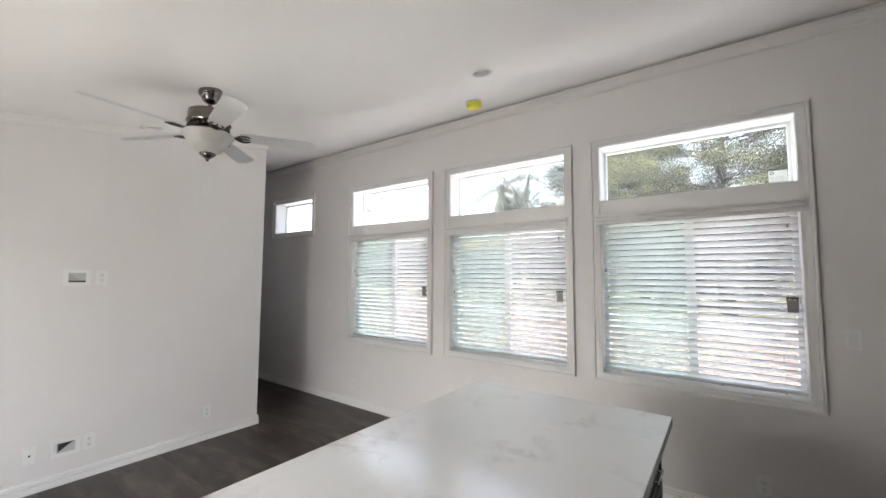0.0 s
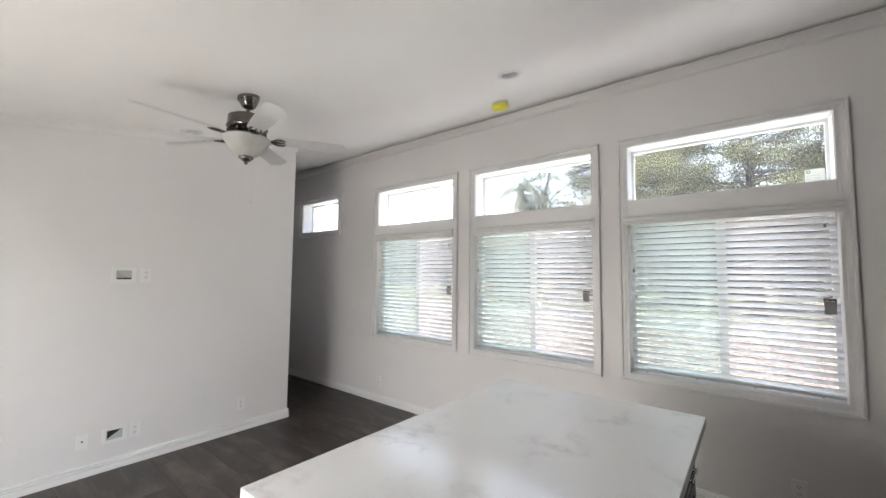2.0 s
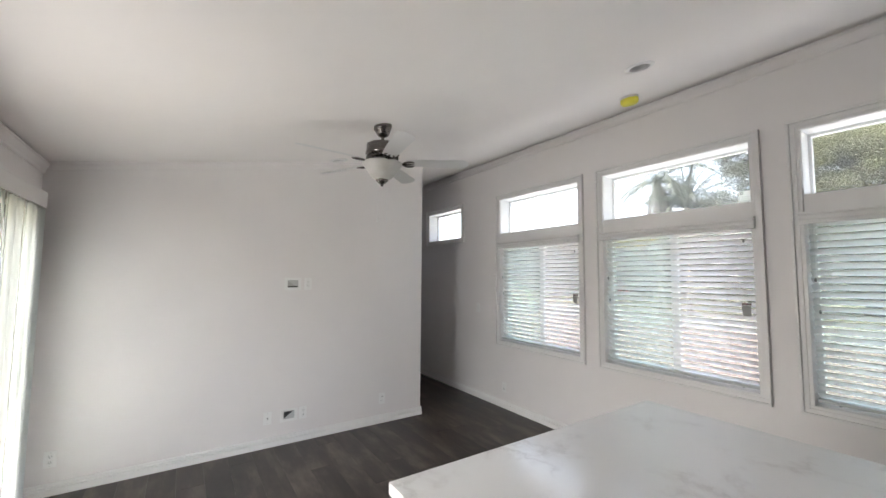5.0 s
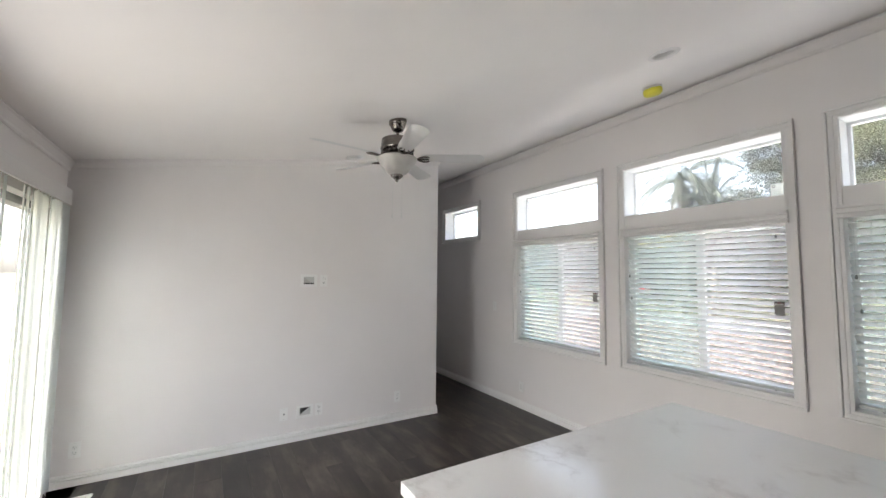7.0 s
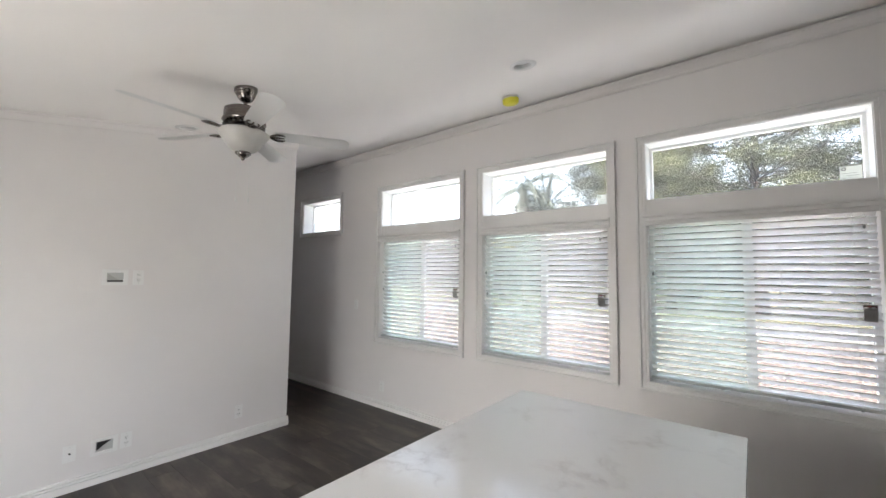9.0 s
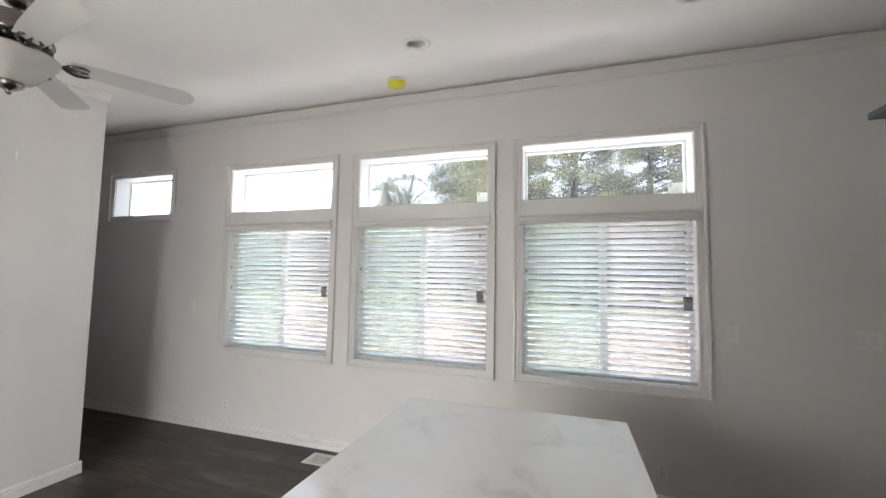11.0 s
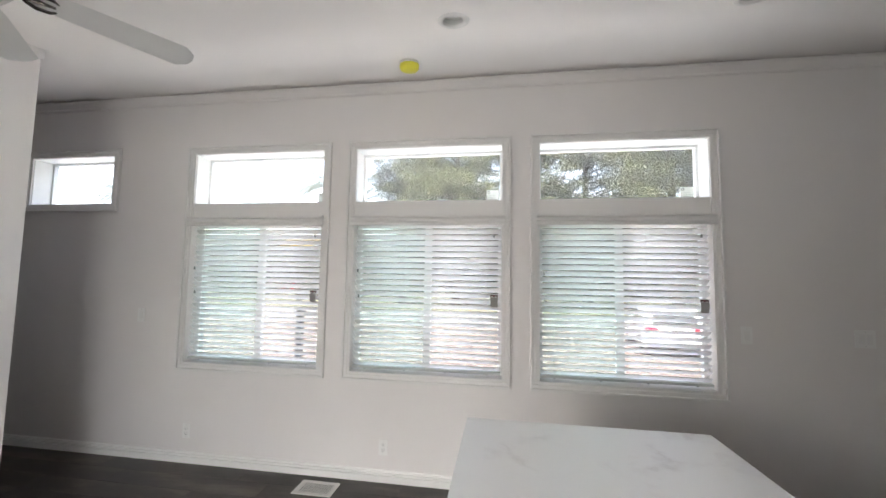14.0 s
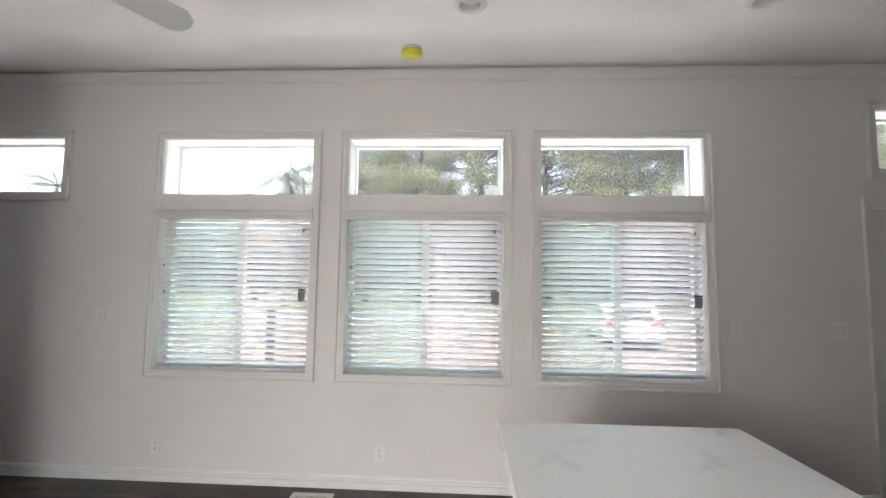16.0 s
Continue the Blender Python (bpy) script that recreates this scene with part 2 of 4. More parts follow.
def leafy(name, a, c, through=0.18):
    m = mat(name, a, 0.6)
    t, n, l, b = nodes_of(m)
    ge = n.new("ShaderNodeNewGeometry")
    clump = noise_tex(m, coords(m), 0.75, 3, 0.55)
    wide = n.new("ShaderNodeMapRange")
    wide.inputs["From Min"].default_value, wide.inputs["From Max"].default_value = 0.36, 0.64
    l.new(clump, wide.inputs["Value"])
    both = n.new("ShaderNodeMath")
    both.operation = "MULTIPLY_ADD"
    both.inputs[1].default_value = 0.30
    l.new(ge.outputs["Random Per Island"], both.inputs[0])
    part_of = n.new("ShaderNodeMath")
    part_of.operation = "MULTIPLY"
    part_of.inputs[1].default_value = 0.70
    l.new(wide.outputs[0], part_of.inputs[0])
    l.new(part_of.outputs[0], both.inputs[2])
    col = ramp(m, both.outputs[0], [(0.0, a), (1.0, c)])
    l.new(col, b.inputs["Base Color"])
    tl = n.new("ShaderNodeBsdfTranslucent")
    l.new(col, tl.inputs["Color"])
    mx = n.new("ShaderNodeMixShader")
    mx.inputs[0].default_value = through
    l.new(b.outputs[0], mx.inputs[1])
    l.new(tl.outputs[0], mx.inputs[2])
    l.new(mx.outputs[0], n["Material Output"].inputs["Surface"])
    return m


M_LEAF = leafy("pine_foliage", (0.024, 0.029, 0.014), (0.150, 0.165, 0.072), 0.3)
M_LEAF_GREY = leafy("olive_foliage", (0.022, 0.027, 0.016), (0.105, 0.116, 0.070), 0.3)
M_HEDGE = leafy("hedge_foliage", (0.025, 0.032, 0.016), (0.055, 0.066, 0.03))
M_FROND = leafy("palm_frond", (0.040, 0.050, 0.038), (0.105, 0.122, 0.095), 0.3)
M_DRYFROND = leafy("dry_frond", (0.12, 0.108, 0.098), (0.21, 0.19, 0.175), 0.3)
M_CARWHITE = mat("car_paint_white", (0.55, 0.56, 0.57), 0.2, 0.0, **{"Coat Weight": 0.6})
M_CARRED = mat("car_paint_red", (0.50, 0.02, 0.03), 0.2, 0.0, **{"Coat Weight": 0.6})
M_CARGLASS = mat("car_glass", (0.03, 0.035, 0.04), 0.06)
M_TAIL = mat("tail_lens", (0.55, 0.01, 0.03), 0.15)
M_TYRE = mat("tyre_rubber", (0.02, 0.02, 0.02), 0.7)
M_RIM = mat("wheel_rim", (0.5, 0.5, 0.52), 0.25, 0.9)
M_BLACK = mat("black_metal", (0.02, 0.02, 0.022), 0.4)


# ---- helpers ----
def part(name, bm, material, parent=None, label="", smooth=False):
    me = bpy.data.meshes.new(name)
    bm.normal_update()
    bm.to_mesh(me)
    bm.free()
    if smooth:
        for p in me.polygons:
            p.use_smooth = True
    me.materials.append(material)
    ob = new(name, me)
    ob.parent = parent
    if label:
        ob["label"] = label
    return ob


def box(bm, lo, hi, bevel=0.0):
    r = bmesh.ops.create_cube(bm, size=1)
    vs = r["verts"]
    size = [hi[i] - lo[i] for i in range(3)]
    mid = [(hi[i] + lo[i]) / 2 for i in range(3)]
    for v in vs:
        v.co = Vector([v.co[i] * size[i] + mid[i] for i in range(3)])
    if bevel:
        edges = list({e for v in vs for e in v.link_edges})
        bmesh.ops.bevel(bm, geom=edges, offset=bevel, segments=2, affect="EDGES", profile=0.6)
    return bm


def boxes(*items, bevel=0.0):
    bm = bmesh.new()
    for lo, hi in items:
        box(bm, lo, hi, bevel)
    return bm


def lathe(profile, seg=32, bm=None, at=(0, 0, 0)):
    """Surface of revolution about z from (radius, height) pairs."""
    bm = bm or bmesh.new()
    rings = []
    for r, z in profile:
        if r < 1e-5:
            rings.append([bm.verts.new((at[0], at[1], at[2] + z))])
        else:
            rings.append([bm.verts.new((at[0] + r * math.cos(2 * math.pi * k / seg), at[1] + r * math.sin(2 * math.pi * k / seg), at[2] + z)) for k in range(seg)])
    for a, c in zip(rings, rings[1:]):
        for k in range(seg):
            j = (k + 1) % seg
            if len(a) == 1 and len(c) > 1:
                bm.faces.new((a[0], c[j], c[k]))
            elif len(c) == 1 and len(a) > 1:
                bm.faces.new((a[k], a[j], c[0]))
            elif len(a) > 1:
                bm.faces.new((a[k], a[j], c[j], c[k]))
    return bm


def tube(bm, pts, radii, seg=8):
    """A tube through points with a radius at each."""
    rings = []
    for i, p in enumerate(pts):
        p = Vector(p)
        d = (Vector(pts[min(i + 1, len(pts) - 1)]) - Vector(pts[max(i - 1, 0)])).normalized()
        side = d.cross(Vector((0, 0, 1)))
        side = side.normalized() if side.length > 1e-3 else Vector((1, 0, 0))
        up = side.cross(d)
        r = radii[i] if isinstance(radii, (list, tuple)) else radii
        rings.append([bm.verts.new(p + r * (math.cos(2 * math.pi * k / seg) * side + math.sin(2 * math.pi * k / seg) * up)) for k in range(seg)])
    for a, c in zip(rings, rings[1:]):
        for k in range(seg):
            bm.faces.new((a[k], a[(k + 1) % seg], c[(k + 1) % seg], c[k]))
    bm.faces.new(rings[0][::-1])
    bm.faces.new(rings[-1])
    return bm


def prism(bm, profile, a, c, up=(0, 0, 1), out=(0, -1, 0)):
    """A moulding: the profile (out, up) swept from a to c."""
    a, c, up, out = Vector(a), Vector(c), Vector(up), Vector(out)
    ra = [bm.verts.new(a + out * p + up * q) for p, q in profile]
    rc = [bm.verts.new(c + out * p + up * q) for p, q in profile]
    k = len(profile)
    for i in range(k):
        bm.faces.new((ra[i], ra[(i + 1) % k], rc[(i + 1) % k], rc[i]))
    bm.faces.new(ra[::-1])
    bm.faces.new(rc)
    bmesh.ops.recalc_face_normals(bm, faces=bm.faces[:])
    return bm


def wall_boxes(u0, u1, z0, z1, holes):
    """Cells of a wall rectangle that are not inside any hole (u0, u1, z0, z1)."""
    us = sorted({u0, u1, *[h[0] for h in holes], *[h[1] for h in holes]})
    out = []
    for a, c in zip(us, us[1:]):
        zs = [z0]
        for h in sorted(h for h in holes if h[0] <= a and h[1] >= c):
            zs += [h[2], h[3]] if h[2] > zs[-1] or len(zs) > 1 else [h[2], h[3]]
        zs.append(z1)
        zs.sort()
        for k in range(0, len(zs) - 1, 2):
            if zs[k + 1] - zs[k] > 1e-4:
                out.append((a, c, zs[k], zs[k + 1]))
    return out


def empty(name, at=(0, 0, 0), rz=0.0):
    e = new(name)
    e.empty_display_size = 0.1
    e.matrix_basis = pose(*at, 0, 0, rz)
    return e


# ---- the plan ----
N, S, W, E = 3.18, -1.02, -3.962, 3.6
HALL_Y, HALL_W = 2.211, -7.6
THICK = 0.20
SLOPE = 0.165


def ceil_z(y):
    return 3.10 - SLOPE * (N - y)


WINDOWS = [(-3.655, -2.482), (-2.205, -1.042), (-0.767, 0.400)]
SILL, HEAD_LOW, SILL_UP, HEAD = 0.80, 2.0, 2.125, 2.557
HALL_WIN = (-5.356, -4.476, 2.137, 2.57)
DOOR = (1.545, 2.48, 0.0, 2.068)
TRANSOM = (1.607, 2.45, 2.325, 2.755)
SLIDER = (-3.87, -1.36, 0.0, 2.02)
BASE_Z = -0.75

holes_n = [(a, c, SILL, HEAD_LOW) for a, c in WINDOWS] + [(a, c, SILL_UP, HEAD) for a, c in WINDOWS] + [HALL_WIN, DOOR, TRANSOM]


def structure(ob, label):
    return tagged(ob, label, kind="structure")


bm = bmesh.new()
for a, c, z0, z1 in wall_boxes(HALL_W - 0.15, E + 0.15, BASE_Z, 3.3, holes_n):
    box(bm, (a, N, z0), (c, N + THICK, z1))
structure(part("wall_north", bm, M_WALL), "warm white painted drywall with three tall windows")
bm = bmesh.new()
for a, c, z0, z1 in wall_boxes(W - 0.12, E + 0.15, BASE_Z, 2.5, [SLIDER]):
    box(bm, (a, S - 0.18, z0), (c, S, z1))
structure(part("wall_south", bm, M_WALL), "warm white painted drywall around a sliding glass door")
bm = bmesh.new()
vs = [(S, 0), (HALL_Y, 0), (HALL_Y, ceil_z(HALL_Y) + 0.02), (S, ceil_z(S) + 0.02)]
ra = [bm.verts.new((W, y, z)) for y, z in vs]
rc = [bm.verts.new((W - 0.12, y, z)) for y, z in vs]
for i in range(4):
    bm.faces.new((ra[i], ra[(i + 1) % 4], rc[(i + 1) % 4], rc[i]))
bm.faces.new(ra[::-1])
bm.faces.new(rc)
bmesh.ops.recalc_face_normals(bm, faces=bm.faces[:])
structure(part("wall_television", bm, M_WALL), "warm white partition wall with outlets for a television")
structure(part("wall_hall", boxes(((HALL_W, HALL_Y - 0.12, 0), (W - 0.12, HALL_Y, 3.05))), M_WALL), "warm white hallway wall")
structure(part("wall_west", boxes(((HALL_W - 0.15, HALL_Y - 0.12, BASE_Z), (HALL_W, N, 3.2))), M_WALL), "warm white wall at the end of the hall")
# unseen wall, kept dark so less light bounces onto the kitchen side
structure(part("wall_east", boxes(((E, S, BASE_Z), (E + 0.15, N, 3.2))), painted("east_wall_dark", (0.16, 0.16, 0.16), 0.5, 0.1)), "unseen kitchen wall, darkened to cut bounced light")

LAMPS = ((-1.315, 2.277), (0.192, 2.285), (-3.840, 1.143))
bm = bmesh.new()
lamp_holes = [(x - 0.061, x + 0.061, y - 0.060, y + 0.060) for x, y in LAMPS]
for a, c, q0, q1 in wall_boxes(HALL_W - 0.2, E + 0.2, S - 0.18, N + THICK, lamp_holes):
    low = [bm.verts.new((px, py, ceil_z(py))) for px, py in ((a, q0), (c, q0), (c, q1), (a, q1))]
    high = [bm.verts.new(v.co + Vector((0, 0, 0.12))) for v in low]
    for i in range(4):
        bm.faces.new((low[i], low[(i + 1) % 4], high[(i + 1) % 4], high[i]))
    bm.faces.new(low[::-1])
    bm.faces.new(high)
structure(part("ceiling", bm, M_CEIL), "sloping smooth white painted ceiling")

floor = structure(part("floor", boxes(((HALL_W, S, BASE_Z), (E, N, -0.005))), mat("subfloor", (0.02, 0.017, 0.015), 0.8)), "dark brown vinyl plank floor")

# mouldings
BASE_PROFILE = [(0, 0), (0.018, 0), (0.018, 0.046), (0.002, 0.0465), (0.002, 0.0515), (0.016, 0.052), (0.015, 0.066), (0.001, 0.0665), (0.001, 0.0715), (0.013, 0.072), (0.010, 0.084), (0, 0.087)]
CROWN_PROFILE = [(0, 0), (0.026, 0), (0.026, -0.014), (0.044, -0.017), (0.043, -0.024), (0.034, -0.030), (0.022, -0.050), (0.013, -0.066), (0.012, -0.080), (0.006, -0.088), (0, -0.090)]
SMALL_CROWN = [(0, 0), (0.022, 0), (0.021, -0.010), (0.014, -0.018), (0.013, -0.040), (0.008, -0.060), (0, -0.062)]
bm = bmesh.new()
prism(bm, BASE_PROFILE, (HALL_W, N, 0), (DOOR[0] - 0.062, N, 0))
structure(part("baseboard_north", bm, M_BASE), "white stepped wooden baseboard")
bm = bmesh.new()
prism(bm, BASE_PROFILE, (W, S, 0), (W, HALL_Y + 0.014, 0), out=(1, 0, 0))
structure(part("baseboard_television", bm, M_BASE), "white stepped wooden baseboard")
bm = bmesh.new()
prism(bm, BASE_PROFILE, (HALL_W, HALL_Y, 0), (W, HALL_Y, 0), out=(0, 1, 0))
structure(part("baseboard_hall", bm, M_BASE), "white stepped wooden baseboard")
bm = bmesh.new()
prism(bm, CROWN_PROFILE, (HALL_W, N, ceil_z(N) - 0.006), (E, N, ceil_z(N) - 0.006))
structure(part("trim_crown_north", bm, M_WALL), "white crown moulding")
bm = bmesh.new()
prism(bm, SMALL_CROWN, (W, S, ceil_z(S)), (W, HALL_Y + 0.012, ceil_z(HALL_Y + 0.012)), out=(1, 0, 0))
structure(part("trim_crown_television", bm, M_WALL), "white crown moulding")
bm = bmesh.new()
prism(bm, SMALL_CROWN, (W - 0.4, HALL_Y, ceil_z(HALL_Y)), (W, HALL_Y, ceil_z(HALL_Y)), out=(0, 1, 0))
structure(part("trim_crown_hall", bm, M_WALL), "white crown moulding")
bm = bmesh.new()
prism(bm, CROWN_PROFILE, (W, S, ceil_z(S)), (E, S, ceil_z(S)), out=(0, 1, 0))
structure(part("trim_crown_south", bm, M_WALL), "white crown moulding")


# ---- windows of the north wall ----
def ring(bm, x0, x1, z0, z1, w, y0, y1, bevel=0.0):
    """A rectangular frame whose inner edge is the rectangle, w wide outwards."""
    box(bm, (x0 - w, y0, z0 - w), (x1 + w, y1, z0), bevel)
    box(bm, (x0 - w, y0, z1), (x1 + w, y1, z1 + w), bevel)
    box(bm, (x0 - w, y0, z0), (x0, y1, z1), bevel)
    box(bm, (x1, y0, z0), (x1 + w, y1, z1), bevel)


def casing(parent, x0, x1, z0, z1, w=0.066):
    """Colonial casing in three steps."""
    bm = bmesh.new()
    ring(bm, x0, x1, z0, z1, w * 0.30, N - 0.013, N - 0.001, 0.002)
    ring(bm, x0 - w * 0.30, x1 + w * 0.30, z0 - w * 0.30, z1 + w * 0.30, w * 0.42, N - 0.017, N - 0.001, 0.004)
    ring(bm, x0 - w * 0.72, x1 + w * 0.72, z0 - w * 0.72, z1 + w * 0.72, w * 0.28, N - 0.030, N - 0.001, 0.004)
    return part("window_casing", bm, M_TRIM, parent, "white stepped casing")


def fixed_light(parent, x0, x1, z0, z1, sticker=True):
    """The vinyl frame and pane of a fixed light, deep in its opening."""
    y = N + 0.150
    # white liner added over the reveals to lift their sky-lit brightness
    bm = boxes(((x0 + 0.0003, N + 0.002, z0 + 0.0003), (x0 + 0.004, y - 0.001, z1 - 0.0003)), ((x1 - 0.004, N + 0.002, z0 + 0.0003), (x1 - 0.0003, y - 0.001, z1 - 0.0003)),
               ((x0 + 0.004, N + 0.002, z1 - 0.004), (x1 - 0.004, y - 0.001, z1 - 0.0003)), ((x0 + 0.004, N + 0.002, z0 + 0.0003), (x1 - 0.004, y - 0.001, z0 + 0.004)))
    part("added_liner", bm, M_VINYL, parent, "white liner added to brighten the deep opening")
    bm = bmesh.new()
    ring(bm, x0 + 0.022, x1 - 0.022, z0 + 0.012, z1 - 0.022, 0.0215, y, y + 0.04, 0.003)
    part("window_frame", bm, M_VINYL, parent, "white vinyl frame")
    bm = boxes(((x0 + 0.020, y + 0.016, z0 + 0.010), (x1 - 0.020, y + 0.020, z1 - 0.020)))
    p = part("pane", bm, M_GLASS, parent, "clear glass pane")
    p.visible_shadow = False
    if sticker:
        s = part("sticker", boxes(((x1 - 0.125, y + 0.0125, z0 + 0.012), (x1 - 0.03, y + 0.0135, z0 + 0.115))), M_PAPER, parent, "pale paper energy label stuck on the glass")
        bm = bmesh.new()
        for k in range(4):
            box(bm, (x1 - 0.118, y + 0.0105, z0 + 0.028 + k * 0.014), (x1 - 0.045 - 0.008 * (k % 2), y + 0.0115, z0 + 0.0295 + k * 0.014))
        lathe([(0.006, 0), (0.011, 0), (0.011, 0.001), (0.006, 0.001)], 16, bm)
        for v in bm.verts[-64:]:
            v.co = Vector((x1 - 0.108 + v.co.x, y + 0.0115 - v.co.z, z0 + 0.098 + v.co.y))
        part("print", bm, M_INK, s, "dark printed ring and lines")


def build_window(x0, x1, name):
    w = structure(empty(name, (0, 0, 0)), "tall white window with a fixed light above a sliding light")
    casing(w, x0, x1, SILL, HEAD)
    fixed_light(w, x0, x1, SILL_UP, HEAD)
    part("window_sill", boxes(((x0, N - 0.002, HEAD_LOW + 0.0), (x1, N + 0.010, SILL_UP)), bevel=0.002), M_TRIM, w, "flat white panel between the lights")
    y = N + 0.098
    mid = (x0 + x1) / 2
    bm = bmesh.new()
    ring(bm, x0 + 0.03, x1 - 0.03, SILL + 0.03, HEAD_LOW - 0.03, 0.0295, y, y + 0.045, 0.003)
    box(bm, (mid - 0.028, y + 0.002, SILL + 0.03), (mid + 0.028, y + 0.043, HEAD_LOW - 0.03), 0.003)
    part("window_frame", bm, M_VINYL, w, "white vinyl frame with a meeting stile")
    p = part("pane", boxes(((x0 + 0.028, y + 0.016, SILL + 0.028), (mid - 0.026, y + 0.020, HEAD_LOW - 0.028))), M_GLASS_TINT, w, "faintly green glass pane behind an insect screen")
    p.visible_shadow = False
    p = part("pane", boxes(((mid + 0.026, y + 0.024, SILL + 0.028), (x1 - 0.028, y + 0.028, HEAD_LOW - 0.028))), M_GLASS, w, "clear glass pane")
    p.visible_shadow = False
    return w


for i, (a, c) in enumerate(WINDOWS):
    build_window(a, c, "window_%d" % (i + 2))
hall_w = structure(empty("window_1"), "small high hall window with white casing")
casing(hall_w, HALL_WIN[0], HALL_WIN[1], HALL_WIN[2], HALL_WIN[3])
fixed_light(hall_w, *HALL_WIN, sticker=False)
trans = structure(empty("window_5"), "small window above the entry door")
casing(trans, *TRANSOM)
fixed_light(trans, *TRANSOM, sticker=False)

# entry door
door = structure(empty("door_1", (DOOR[0], N, 0)), "closed white panelled entry door")
door.matrix_basis = pose(0, 0, 0)
part("door_leaf", boxes(((DOOR[0] + 0.022, N + 0.02, 0.012), (DOOR[1] - 0.022, N + 0.06, DOOR[3] - 0.024)), bevel=0.003), M_WALL, door, "smooth white door leaf")
bm = bmesh.new()
for a, c, z0, z1 in ((DOOR[0], DOOR[0] + 0.019, 0.0, DOOR[3]), (DOOR[1] - 0.019, DOOR[1], 0.0, DOOR[3]), (DOOR[0] + 0.019, DOOR[1] - 0.019, DOOR[3] - 0.019, DOOR[3])):
    box(bm, (a, N + 0.0, z0), (c, N + THICK, z1), 0.001)
part("door_frame", bm, M_TRIM, door, "white door jamb")
bm = bmesh.new()
for k, (w0, w1, d) in enumerate(((0, 0.02, 0.010), (0.02, 0.045, 0.016), (0.045, 0.062, 0.022))):
    box(bm, (DOOR[0] - w1, N - d, 0), (DOOR[0] - w0, N - 0.001, DOOR[3] + w1), 0.002)
    box(bm, (DOOR[1] + w0, N - d, 0), (DOOR[1] + w1, N - 0.001, DOOR[3] + w1), 0.002)
    box(bm, (DOOR[0] - w0, N - d, DOOR[3] + w0), (DOOR[1] + w0, N - 0.001, DOOR[3] + w1), 0.002)
part("door_casing", bm, M_TRIM, door, "white stepped casing")
bm = lathe([(0.0, 0.0), (0.032, 0.0), (0.032, 0.008), (0.012, 0.012), (0.012, 0.04), (0.027, 0.05), (0.030, 0.065), (0.02, 0.078), (0, 0.08)], 24)
bmesh.ops.transform(bm, matrix=pose(DOOR[1] - 0.09, N + 0.02, 0.95, 90), verts=bm.verts[:])
part("door_handle", bm, M_NICKEL, door, "brushed nickel knob", True)


# ---- blinds ----
SLAT_W, PITCH, SLAT_TILT = 0.0508, 0.0448, 41.0


